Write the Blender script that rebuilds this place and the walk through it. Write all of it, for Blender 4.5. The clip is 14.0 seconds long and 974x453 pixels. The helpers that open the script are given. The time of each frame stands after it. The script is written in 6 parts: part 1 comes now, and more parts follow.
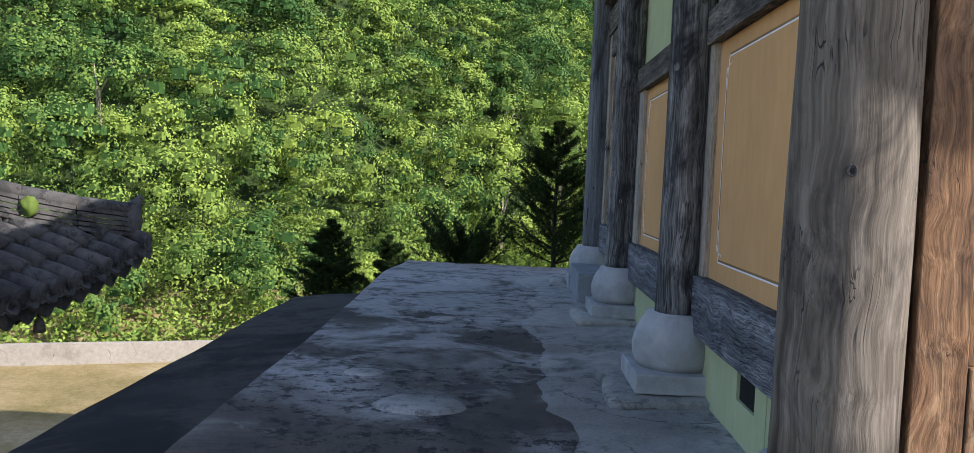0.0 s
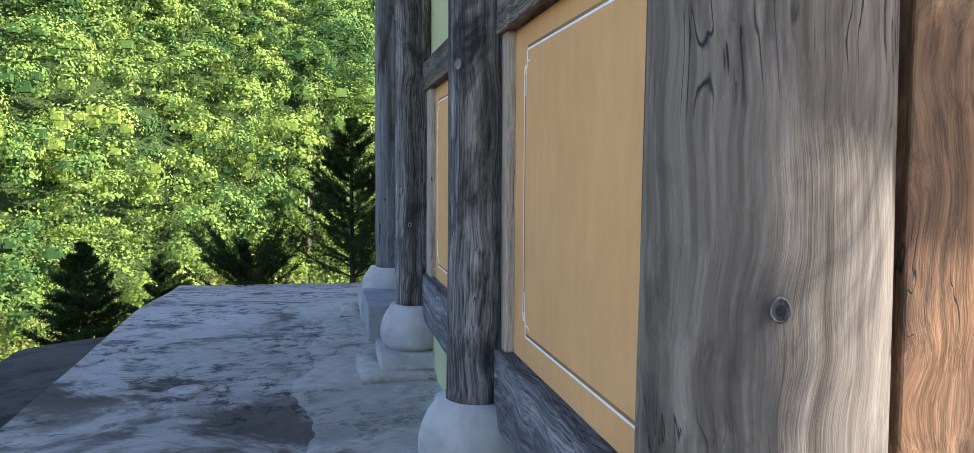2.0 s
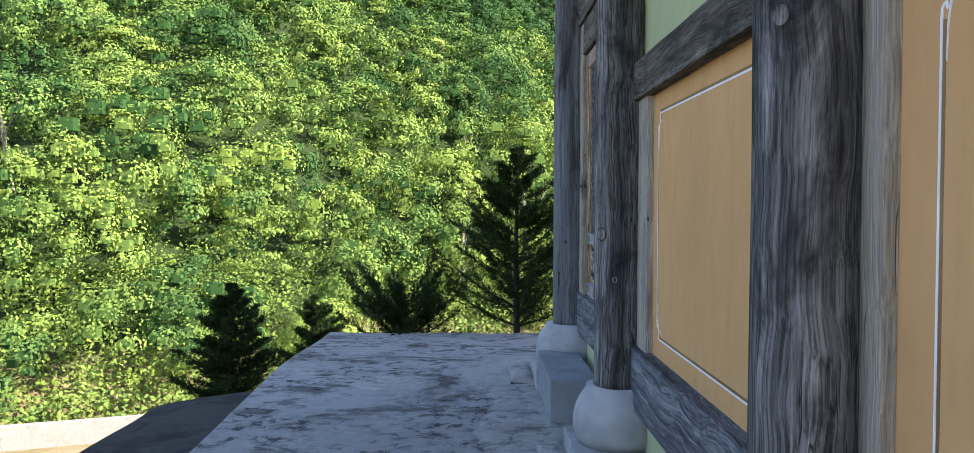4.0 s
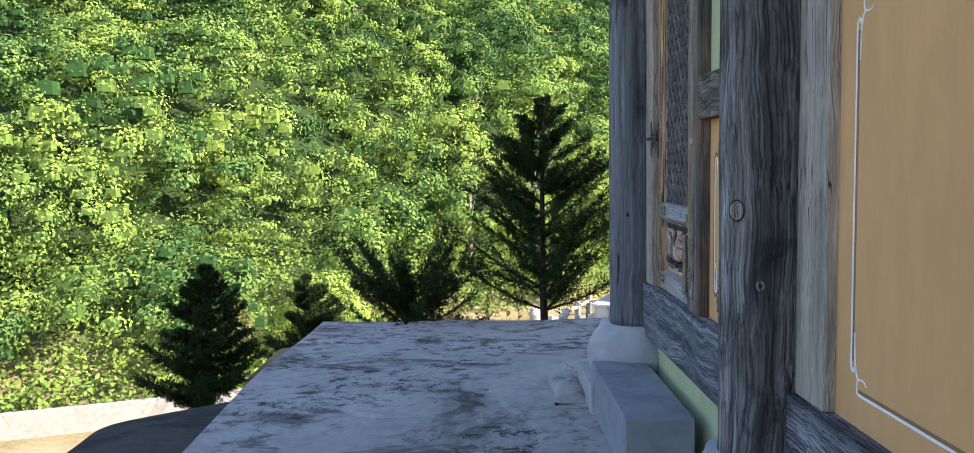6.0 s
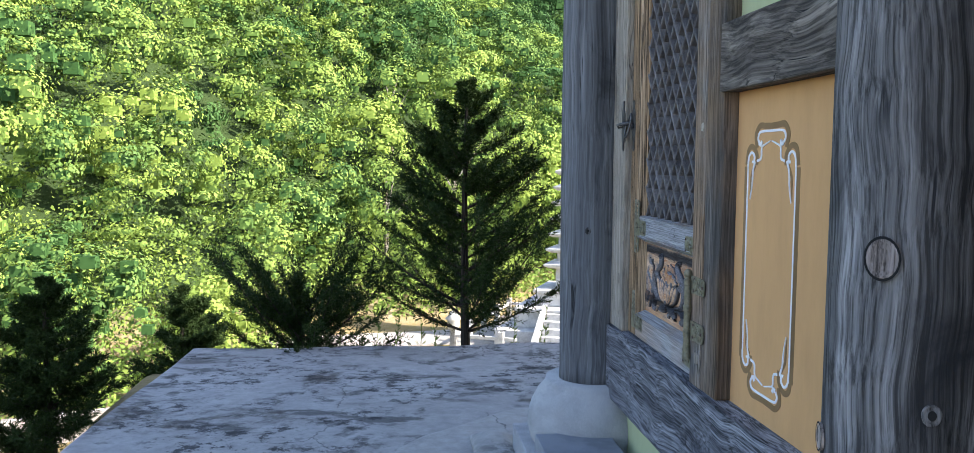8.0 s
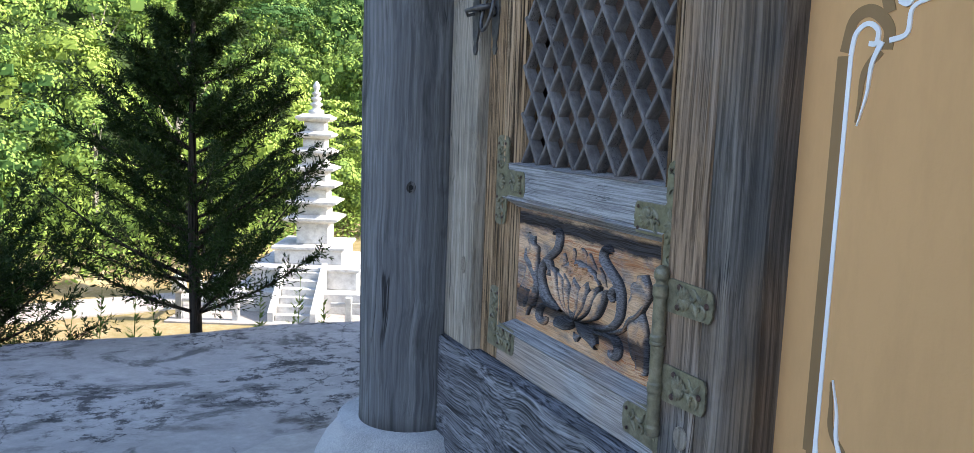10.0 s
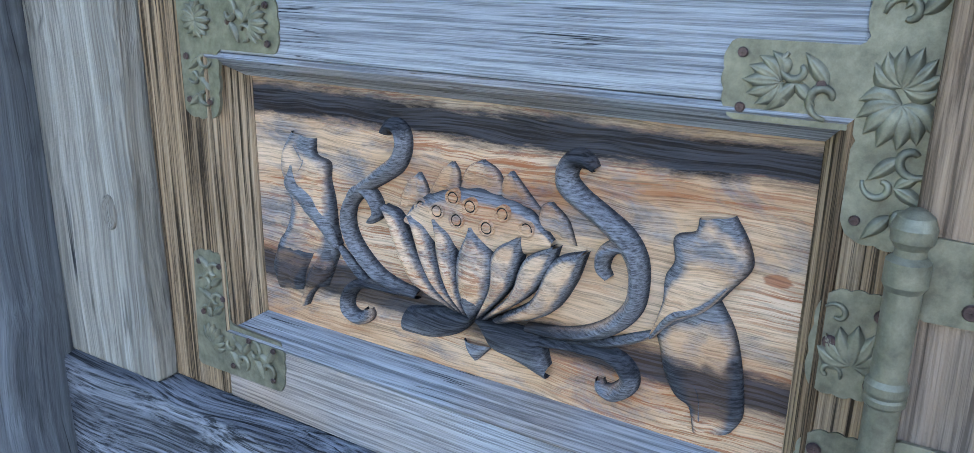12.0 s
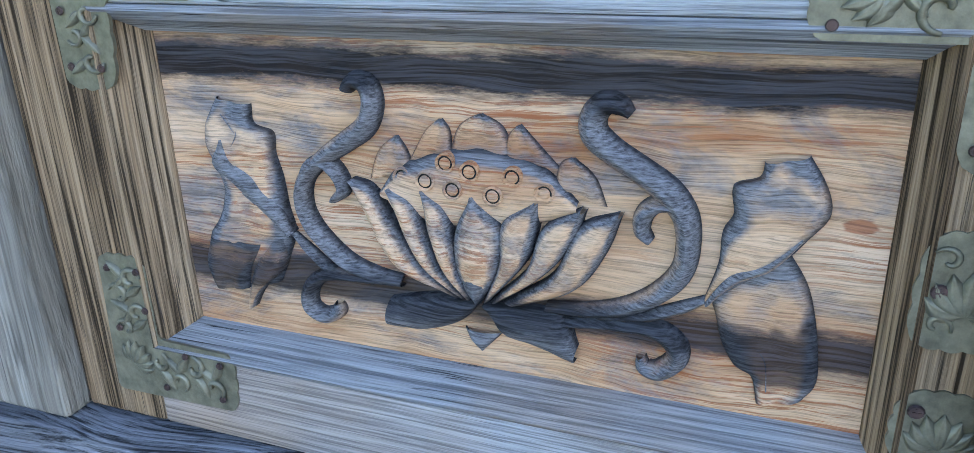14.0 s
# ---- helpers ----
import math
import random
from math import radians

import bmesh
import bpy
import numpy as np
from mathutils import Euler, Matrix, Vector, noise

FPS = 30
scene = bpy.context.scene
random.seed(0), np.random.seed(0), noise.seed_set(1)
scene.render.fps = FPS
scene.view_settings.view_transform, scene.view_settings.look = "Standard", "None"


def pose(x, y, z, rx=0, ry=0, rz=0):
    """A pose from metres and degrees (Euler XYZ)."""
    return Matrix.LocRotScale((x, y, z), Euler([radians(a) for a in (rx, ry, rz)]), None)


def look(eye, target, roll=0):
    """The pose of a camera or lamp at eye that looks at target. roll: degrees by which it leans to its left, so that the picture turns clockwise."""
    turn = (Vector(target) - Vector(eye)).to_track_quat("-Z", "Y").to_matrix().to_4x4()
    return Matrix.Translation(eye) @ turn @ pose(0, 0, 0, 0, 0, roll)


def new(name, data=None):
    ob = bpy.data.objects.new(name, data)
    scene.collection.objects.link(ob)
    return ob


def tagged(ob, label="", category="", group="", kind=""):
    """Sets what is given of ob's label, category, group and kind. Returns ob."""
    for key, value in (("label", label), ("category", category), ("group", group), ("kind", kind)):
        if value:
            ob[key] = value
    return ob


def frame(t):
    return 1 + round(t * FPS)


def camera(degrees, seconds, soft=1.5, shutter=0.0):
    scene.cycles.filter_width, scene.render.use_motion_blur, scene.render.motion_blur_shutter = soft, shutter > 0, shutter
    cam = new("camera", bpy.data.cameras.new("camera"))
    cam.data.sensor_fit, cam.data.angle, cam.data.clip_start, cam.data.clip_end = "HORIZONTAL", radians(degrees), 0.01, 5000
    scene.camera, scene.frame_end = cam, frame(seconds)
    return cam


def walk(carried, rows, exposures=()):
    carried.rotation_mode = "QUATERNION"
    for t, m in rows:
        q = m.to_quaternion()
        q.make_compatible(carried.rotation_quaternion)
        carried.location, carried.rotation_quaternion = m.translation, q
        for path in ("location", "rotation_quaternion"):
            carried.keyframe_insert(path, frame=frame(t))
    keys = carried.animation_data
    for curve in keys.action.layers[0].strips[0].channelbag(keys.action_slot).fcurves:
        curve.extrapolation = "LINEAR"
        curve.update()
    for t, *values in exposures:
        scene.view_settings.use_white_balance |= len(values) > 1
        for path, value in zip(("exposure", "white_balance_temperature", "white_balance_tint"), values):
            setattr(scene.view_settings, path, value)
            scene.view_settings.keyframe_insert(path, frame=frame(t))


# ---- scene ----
cam = camera(61.1, 14.0, 0.75)
PATH = [
    (0, (-1.101, -0.456, 1.349), (-1.148, 1.54, 1.234), 2.5),
    (0.5, (-1.017, -0.037, 1.35), (-0.867, 1.954, 1.237), 1.2),
    (1, (-0.818, 0.373, 1.557), (-0.474, 2.339, 1.432), 0.3),
    (1.5, (-0.725, 0.675, 1.594), (-0.301, 2.622, 1.422), 0.3),
    (2, (-0.684, 1.066, 1.627), (-0.294, 3.022, 1.489), 0.3),
    (2.5, (-0.633, 1.57, 1.661), (-0.517, 3.561, 1.522), -0.1),
    (3, (-0.706, 2.0, 1.66), (-0.672, 3.996, 1.538), -0.2),
    (3.2, (-0.746, 2.118, 1.64), (-0.71, 4.115, 1.537), 0.3),
    (5.3, (-0.923, 4.056, 1.632), (-0.915, 6.056, 1.591), -0.5),
    (5.5, (-0.95, 4.251, 1.633), (-0.942, 6.25, 1.576), -0.7),
    (6, (-1.007, 4.652, 1.623), (-0.986, 6.647, 1.478), -0.7),
    (6.5, (-0.952, 5.103, 1.642), (-0.921, 7.097, 1.493), -0.3),
    (7, (-1.0, 5.498, 1.627), (-0.936, 7.491, 1.47), 0.3),
    (7.2, (-1.0, 5.632, 1.656), (-0.891, 7.623, 1.493), 0.4),
    (9.3, (-0.77, 7.293, 1.517), (-0.348, 9.243, 1.382), 1.4),
    (9.5, (-0.775, 7.438, 1.512), (-0.267, 9.367, 1.359), 1.7),
    (10, (-0.812, 7.815, 1.502), (0.015, 9.617, 1.242), 2.1),
    (10.5, (-0.74, 8.179, 1.485), (0.292, 9.869, 1.204), 0.9),
    (11, (-0.676, 8.516, 1.477), (0.567, 10.041, 1.118), 0.7),
    (11.5, (-0.629, 8.795, 1.451), (0.879, 10.0, 0.927), 1.1),
    (12, (-0.517, 8.983, 1.402), (1.1, 9.995, 0.799), 0.9),
    (12.5, (-0.415, 9.084, 1.378), (1.238, 9.949, 0.655), -1.1),
    (13, (-0.427, 9.121, 1.388), (1.255, 9.897, 0.634), -1.1),
    (13.5, (-0.446, 9.154, 1.392), (1.266, 9.871, 0.646), -1.5),
    (14, (-0.449, 9.17, 1.386), (1.273, 9.851, 0.632), -1.7),
]
# exposure follows the clip's camera
EXPO = [(0, 1.12, 6500, 16), (0.5, 1.3, 6500, 16), (1, 1.35, 6500, 16), (1.5, 1.65, 6500, 16), (2.5, 2.07, 6500, 16), (3, 1.9, 6500, 16), (5.5, 1.75, 6500, 16), (6.5, 1.85, 6500, 16), (9.5, 2.1, 6500, 16), (10.5, 2.05, 6500, 16), (11, 2.25, 6400, 14), (11.5, 2.61, 6400, 14), (12, 2.86, 6300, 14), (13, 2.86, 6300, 14), (14, 2.83, 6300, 14)]
walk(cam, [(t, look(eye, target, roll)) for t, eye, target, roll in PATH], EXPO)

# ---- light ----
SUN = Vector((0.84, -0.36, 0.66)).normalized()
world = bpy.data.worlds.new("world")
scene.world = world
world.use_nodes = True
wn = world.node_tree.nodes
sky = wn.new("ShaderNodeTexSky")
sky.sky_type = "NISHITA"
sky.sun_disc = False
sky.sun_elevation = math.asin(SUN.z)
sky.sun_rotation = math.atan2(SUN.x, SUN.y)
world.node_tree.links.new(sky.outputs[0], wn["Background"].inputs[0])
wn["Background"].inputs[1].default_value = 0.15
sun = new("sun", bpy.data.lights.new("sun", "SUN"))
sun.data.energy = 4.2
sun.data.angle = radians(0.5)
sun.data.color = (1.0, 0.95, 0.86)
sun.matrix_world = look(SUN * 50, (0, 0, 0))


# ---- materials ----
def mat(name, rough=0.8, metal=0.0):
    m = bpy.data.materials.new(name)
    m.use_nodes = True
    nt = m.node_tree
    b = nt.nodes["Principled BSDF"]
    b.inputs["Roughness"].default_value = rough
    b.inputs["Metallic"].default_value = metal
    b.inputs["Specular IOR Level"].default_value = 0.12 if metal == 0 else 0.5
    return m, nt, b


def node(nt, kind, **values):
    n = nt.nodes.new(kind)
    for k, v in values.items():
        n.inputs[k.replace("_", " ")].default_value = v
    return n


def coords(nt, scale=(1, 1, 1), turn=(0, 0, 0), by_object=False):
    tc = nt.nodes.new("ShaderNodeTexCoord")
    mp = nt.nodes.new("ShaderNodeMapping")
    mp.inputs["Scale"].default_value = scale
    mp.inputs["Rotation"].default_value = turn
    nt.links.new(tc.outputs["Object"], mp.inputs["Vector"])
    if by_object:
        info = nt.nodes.new("ShaderNodeObjectInfo")
        mul = nt.nodes.new("ShaderNodeVectorMath")
        mul.operation = "SCALE"
        comb = nt.nodes.new("ShaderNodeCombineXYZ")
        for i in range(3):
            nt.links.new(info.outputs["Random"], comb.inputs[i])
        mul.inputs["Scale"].default_value = 37.0
        nt.links.new(comb.outputs[0], mul.inputs[0])
        nt.links.new(mul.outputs[0], mp.inputs["Location"])
    return mp.outputs[0]


def noise_tex(nt, vec, scale, detail=6, rough=0.6, distort=0.0):
    n = node(nt, "ShaderNodeTexNoise", Scale=scale, Detail=detail, Roughness=rough, Distortion=distort)
    nt.links.new(vec, n.inputs["Vector"])
    return n.outputs["Fac"]


def ramp(nt, fac, stops):
    r = nt.nodes.new("ShaderNodeValToRGB")
    el = r.color_ramp.elements
    while len(el) < len(stops):
        el.new(0.5)
    for e, (p, c) in zip(el, stops):
        e.position = p
        e.color = (*c, 1) if len(c) == 3 else c
    nt.links.new(fac, r.inputs[0])
    return r.outputs[0]


def grey(v):
    return (v, v, v)


def mix(nt, fac, a, b, mode="MIX"):
    n = nt.nodes.new("ShaderNodeMix")
    n.data_type = "RGBA"
    n.blend_type = mode
    for sock, v in ((n.inputs[0], fac), (n.inputs[6], a), (n.inputs[7], b)):
        if isinstance(v, (int, float)):
            sock.default_value = v
        elif isinstance(v, tuple):
            sock.default_value = (*v, 1)
        else:
            nt.links.new(v, sock)
    return n.outputs[2]


def bump(nt, bsdf, height, strength=0.4, dist=0.01):
    n = node(nt, "ShaderNodeBump", Strength=strength, Distance=dist)
    nt.links.new(height, n.inputs["Height"])
    nt.links.new(n.outputs[0], bsdf.inputs["Normal"])


def wood(name, stops, axis=2, dark=(0.02, 0.02, 0.022), stain=0.5, fine=60, rough=0.85, knots=True, depth=0.006, warm=None, warp_by=0.06, bold=1.0):
    """Weathered timber with its grain along one axis."""
    m, nt, b = mat(name, rough)
    sc = [1.0, 1.0, 1.0]
    sc[axis] = 0.014
    warp = coords(nt, (1, 1, 1), by_object=True)
    nv = node(nt, "ShaderNodeTexNoise", Scale=2.2, Detail=2)
    nt.links.new(warp, nv.inputs["Vector"])
    sub = nt.nodes.new("ShaderNodeVectorMath")
    sub.operation = "MULTIPLY_ADD"
    sub.inputs[1].default_value = [0.0 if i == axis else warp_by for i in range(3)]
    nt.links.new(nv.outputs["Color"], sub.inputs[0])
    nt.links.new(warp, sub.inputs[2])
    mp = nt.nodes.new("ShaderNodeMapping")
    mp.inputs["Scale"].default_value = sc
    nt.links.new(sub.outputs[0], mp.inputs["Vector"])
    vec = mp.outputs[0]
    grain = noise_tex(nt, vec, fine, 6, 0.7)
    broad = noise_tex(nt, vec, 14, 6, 0.68, 0.3)
    base = ramp(nt, broad, [(0.30, stops[0]), (0.5, stops[1]), (0.68, stops[2])])
    g = ramp(nt, grain, [(0.41, grey(1 - 0.78 * bold)), (0.5, grey(0.95)), (0.60, grey(1 + 0.5 * bold))])
    col = mix(nt, 1.0, base, g, "MULTIPLY")
    crack = noise_tex(nt, vec, 22 if knots else 120, 3, 0.5, 0.4)
    line = ramp(nt, crack, [(0.487, grey(0)), (0.497, grey(1)), (0.503, grey(1)), (0.513, grey(0))])
    sel = ramp(nt, noise_tex(nt, warp, 3.0, 2), [(0.50, grey(0)), (0.60, grey(1))])
    cr = mix(nt, 1.0, line, sel, "MULTIPLY")
    col = mix(nt, cr, col, dark)
    big = noise_tex(nt, mp.outputs[0] if not knots else coords(nt, [1.2 if i != axis else 0.5 for i in range(3)], by_object=True), 3.2, 5, 0.62, 1.2)
    st = ramp(nt, big, [(0.50, grey(0)), (0.66, grey(stain))])
    col = mix(nt, st, col, dark)
    if warm:
        wn_ = ramp(nt, noise_tex(nt, coords(nt, (0.8, 0.8, 0.6), by_object=True), 2.0, 3), [(0.45, grey(0)), (0.62, grey(0.75))])
        col = mix(nt, wn_, col, mix(nt, 1.0, warm, g, "MULTIPLY"))
    nt.links.new(col, b.inputs["Base Color"])
    hh = mix(nt, 0.5, grain, ramp(nt, cr, [(0, grey(1)), (1, grey(0))]), "MULTIPLY")
    bump(nt, b, hh, 0.8, depth)
    return m


M = {}
M["column"] = wood("column_wood", [(0.028, 0.027, 0.027), (0.12, 0.117, 0.116), (0.27, 0.265, 0.265)], stain=0.95, fine=95, bold=0.8, warp_by=0.09)
M["pale_column"] = wood("pale_column_wood", [(0.06, 0.062, 0.068), (0.145, 0.151, 0.161), (0.245, 0.253, 0.268)], stain=0.85, fine=70, bold=0.36, warp_by=0.06, depth=0.006)
M["corner_column"] = wood("corner_column_wood", [(0.055, 0.047, 0.038), (0.145, 0.126, 0.105), (0.22, 0.197, 0.17)], stain=0.75, fine=46, bold=0.32, warp_by=0.14)
M["post"] = wood("post_wood", [(0.21, 0.18, 0.145), (0.37, 0.33, 0.275), (0.50, 0.46, 0.40)], stain=0.2, fine=180, bold=0.42, warp_by=0.06)
M["jamb"] = wood("jamb_wood", [(0.06, 0.06, 0.064), (0.25, 0.236, 0.22), (0.42, 0.39, 0.345)], stain=0.5, fine=110, bold=0.75, warp_by=0.03, warm=(0.30, 0.19, 0.11))
M["dark_jamb"] = wood("dark_jamb_wood", [(0.03, 0.028, 0.027), (0.10, 0.092, 0.085), (0.21, 0.19, 0.17)], stain=0.6, fine=120, bold=0.6, warp_by=0.03, warm=(0.24, 0.155, 0.09))
M["warm_post"] = wood("warm_post_wood", [(0.085, 0.045, 0.026), (0.20, 0.115, 0.065), (0.31, 0.20, 0.12)], stain=0.55, fine=60, bold=0.5, warp_by=0.24)
M["sill"] = wood("sill_wood", [(0.05, 0.052, 0.06), (0.155, 0.16, 0.178), (0.32, 0.33, 0.355)], axis=1, stain=0.35, fine=190, bold=1.0, warp_by=0.12)
M["beam"] = wood("beam_wood", [(0.045, 0.04, 0.037), (0.12, 0.105, 0.09), (0.26, 0.23, 0.20)], axis=1, stain=0.7, fine=120, bold=0.7, warp_by=0.10)
M["rail"] = wood("rail_wood", [(0.20, 0.20, 0.21), (0.31, 0.315, 0.33), (0.43, 0.435, 0.445)], axis=1, stain=0.06, fine=380, knots=False, warp_by=0.012, depth=0.003, bold=0.55, warm=(0.36, 0.25, 0.17))
M["stile"] = wood("stile_wood", [(0.13, 0.078, 0.042), (0.28, 0.185, 0.108), (0.42, 0.305, 0.20)], axis=2, stain=0.25, fine=190, knots=False, warp_by=0.006, depth=0.006, bold=1.1)
M["lattice"] = wood("lattice_wood", [(0.08, 0.073, 0.072), (0.15, 0.14, 0.138), (0.23, 0.218, 0.216)], axis=2, stain=0.2, fine=60, knots=False, warp_by=0.01, depth=0.001, bold=0.2)


def plaster(name, colour, wobble=0.1):
    m, nt, b = mat(name, 0.85)
    v = coords(nt)
    c = ramp(nt, noise_tex(nt, v, 1.3, 5, 0.6), [(0.3, tuple(x * (1 - wobble) for x in colour)), (0.7, tuple(min(1, x * (1 + wobble)) for x in colour))])
    f = ramp(nt, noise_tex(nt, coords(nt, (1, 1, 0.25)), 14, 6, 0.7), [(0.3, grey(0.9)), (0.6, grey(1.0))])
    nt.links.new(mix(nt, 1.0, c, f, "MULTIPLY"), b.inputs["Base Color"])
    bump(nt, b, noise_tex(nt, v, 180, 3), 0.12, 0.002)
    return m


M["ochre"] = plaster("ochre_plaster", (0.60, 0.345, 0.155), 0.07)
M["green"] = plaster("pale_green_plaster", (0.42, 0.46, 0.27), 0.12)
M["white_paint"] = plaster("white_paint", (0.8, 0.8, 0.8), 0.05)
M["brown_paint"] = plaster("brown_paint", (0.25, 0.155, 0.075), 0.35)
M["plain"] = plaster("plain_plaster", (0.5, 0.45, 0.36), 0.1)
M["dark"] = plaster("dark_inside", (0.02, 0.02, 0.02), 0.1)


def granite(name, a, b_, speck=260):
    m, nt, b = mat(name, 0.75)
    v = coords(nt)
    c = ramp(nt, noise_tex(nt, v, speck, 3, 0.7), [(0.35, a), (0.5, tuple((p + q) / 2 for p, q in zip(a, b_))), (0.65, b_)])
    s = ramp(nt, noise_tex(nt, v, 5, 6, 0.65), [(0.35, grey(0.72)), (0.6, grey(1.0))])
    nt.links.new(mix(nt, 1.0, c, s, "MULTIPLY"), b.inputs["Base Color"])
    bump(nt, b, noise_tex(nt, v, 160, 4), 0.25, 0.003)
    return m


M["granite"] = granite("grey_granite", (0.26, 0.27, 0.28), (0.5, 0.5, 0.5))
M["step_granite"] = granite("blue_grey_granite", (0.2, 0.215, 0.24), (0.32, 0.335, 0.36))
M["white_granite"] = granite("white_granite", (0.42, 0.41, 0.38), (0.56, 0.55, 0.52), 60)


def concrete(name, stops, stain=(0.06, 0.06, 0.06), s0=0.5, s1=0.62, amount=0.8, lichen=0.75):
    m, nt, b = mat(name, 0.85)
    v = coords(nt)
    c = ramp(nt, noise_tex(nt, v, 0.55, 6, 0.6, 0.3), [(0.35, stops[0]), (0.5, stops[1]), (0.65, stops[2])])
    f = ramp(nt, noise_tex(nt, v, 55, 6, 0.75), [(0.3, grey(0.72)), (0.65, grey(1.15))])
    col = mix(nt, 1.0, c, f, "MULTIPLY")
    # trowelled and washed-out areas with soft torn edges
    worn = nt.nodes.new("ShaderNodeSeparateXYZ")
    nt.links.new(v, worn.inputs[0])
    reach = node(nt, "ShaderNodeMapRange")
    for key, val in (("From Min", 2.5), ("From Max", 9.5), ("To Min", -0.13), ("To Max", 0.09)):
        reach.inputs[key].default_value = val
    nt.links.new(worn.outputs["Y"], reach.inputs["Value"])
    more = nt.nodes.new("ShaderNodeMath")
    more.operation = "ADD"
    nt.links.new(reach.outputs[0], more.inputs[0])
    nt.links.new(noise_tex(nt, coords(nt, (1.0, 1.25, 1.0), (0, 0, 0.5)), 0.8, 14, 0.66, 0.6), more.inputs[1])
    wash = ramp(nt, more.outputs[0], [(0.47, grey(0)), (0.53, grey(0.75)), (0.7, grey(0.9))])
    col = mix(nt, wash, col, mix(nt, 1.0, stops[2], ramp(nt, noise_tex(nt, v, 9, 8, 0.75), [(0.3, grey(0.8)), (0.65, grey(1.2))]), "MULTIPLY"))
    # dark damp stains and black lichen specks
    d = ramp(nt, noise_tex(nt, coords(nt, (1.0, 1.35, 1.0), (0, 0, 0.5)), 1.5, 13, 0.7, 0.4), [(s0, grey(0)), (s1, grey(amount))])
    col = mix(nt, d, col, stain)
    d2 = ramp(nt, noise_tex(nt, v, 6, 12, 0.82), [(0.515, grey(0)), (0.56, grey(lichen))])
    d2 = mix(nt, 1.0, d2, ramp(nt, noise_tex(nt, v, 0.75, 4, 0.6), [(0.44, grey(0.0)), (0.54, grey(1))]), "MULTIPLY")
    col = mix(nt, d2, col, (0.022, 0.022, 0.024))
    # hairline cracks
    vo = nt.nodes.new("ShaderNodeTexVoronoi")
    vo.feature = "DISTANCE_TO_EDGE"
    vo.inputs["Scale"].default_value = 0.9
    jit = nt.nodes.new("ShaderNodeVectorMath")
    jit.operation = "MULTIPLY_ADD"
    jit.inputs[1].default_value = (0.35, 0.35, 0.0)
    nz = node(nt, "ShaderNodeTexNoise", Scale=2.5, Detail=8, Roughness=0.65)
    nt.links.new(v, nz.inputs["Vector"])
    nt.links.new(nz.outputs["Color"], jit.inputs[0])
    nt.links.new(v, jit.inputs[2])
    nt.links.new(jit.outputs[0], vo.inputs["Vector"])
    crack = mix(nt, 1.0, ramp(nt, vo.outputs["Distance"], [(0.0, grey(0.8)), (0.006, grey(0))]), ramp(nt, noise_tex(nt, v, 1.1, 3), [(0.5, grey(0)), (0.56, grey(1))]), "MULTIPLY")
    col = mix(nt, crack, col, (0.03, 0.03, 0.032))
    nt.links.new(col, b.inputs["Base Color"])
    bump(nt, b, mix(nt, 0.5, noise_tex(nt, v, 90, 7, 0.75), noise_tex(nt, v, 12, 6, 0.7)), 0.6, 0.016)
    return m


M["concrete"] = concrete("terrace_concrete", [(0.068, 0.06, 0.052), (0.10, 0.09, 0.08), (0.335, 0.33, 0.32)], (0.06, 0.059, 0.058), 0.53, 0.60, 0.75, 0.85)
M["mortar"] = concrete("mortar", [(0.19, 0.184, 0.172), (0.265, 0.258, 0.243), (0.36, 0.35, 0.33)], (0.08, 0.08, 0.08), 0.55, 0.75, 0.6, 0.5)
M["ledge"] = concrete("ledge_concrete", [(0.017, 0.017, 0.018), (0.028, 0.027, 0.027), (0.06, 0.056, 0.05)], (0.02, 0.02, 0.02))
M["pale_concrete"] = concrete("pale_concrete", [(0.2, 0.18, 0.155), (0.26, 0.235, 0.2), (0.31, 0.285, 0.25)], (0.15, 0.135, 0.115), 0.6, 0.8, 0.5, 0.1)


def leaf(name, stops, trans=0.3, by_tree=True):
    m, nt, b = mat(name, 0.55)
    b.inputs["Specular IOR Level"].default_value = 0.06
    geo = nt.nodes.new("ShaderNodeNewGeometry")
    c = ramp(nt, geo.outputs["Random Per Island"], [(0.0, stops[0]), (0.5, stops[1]), (1.0, stops[2])])
    if by_tree:
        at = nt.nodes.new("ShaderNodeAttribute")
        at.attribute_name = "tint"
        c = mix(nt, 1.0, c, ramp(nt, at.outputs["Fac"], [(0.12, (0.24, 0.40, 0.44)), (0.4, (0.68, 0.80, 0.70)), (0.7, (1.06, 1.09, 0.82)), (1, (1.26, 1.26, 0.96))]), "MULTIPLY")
    nt.links.new(c, b.inputs["Base Color"])
    tr = nt.nodes.new("ShaderNodeBsdfTranslucent")
    nt.links.new(c, tr.inputs["Color"])
    ms = nt.nodes.new("ShaderNodeMixShader")
    ms.inputs[0].default_value = trans
    nt.links.new(b.outputs[0], ms.inputs[1])
    nt.links.new(tr.outputs[0], ms.inputs[2])
    nt.links.new(ms.outputs[0], nt.nodes["Material Output"].inputs[0])
    return m


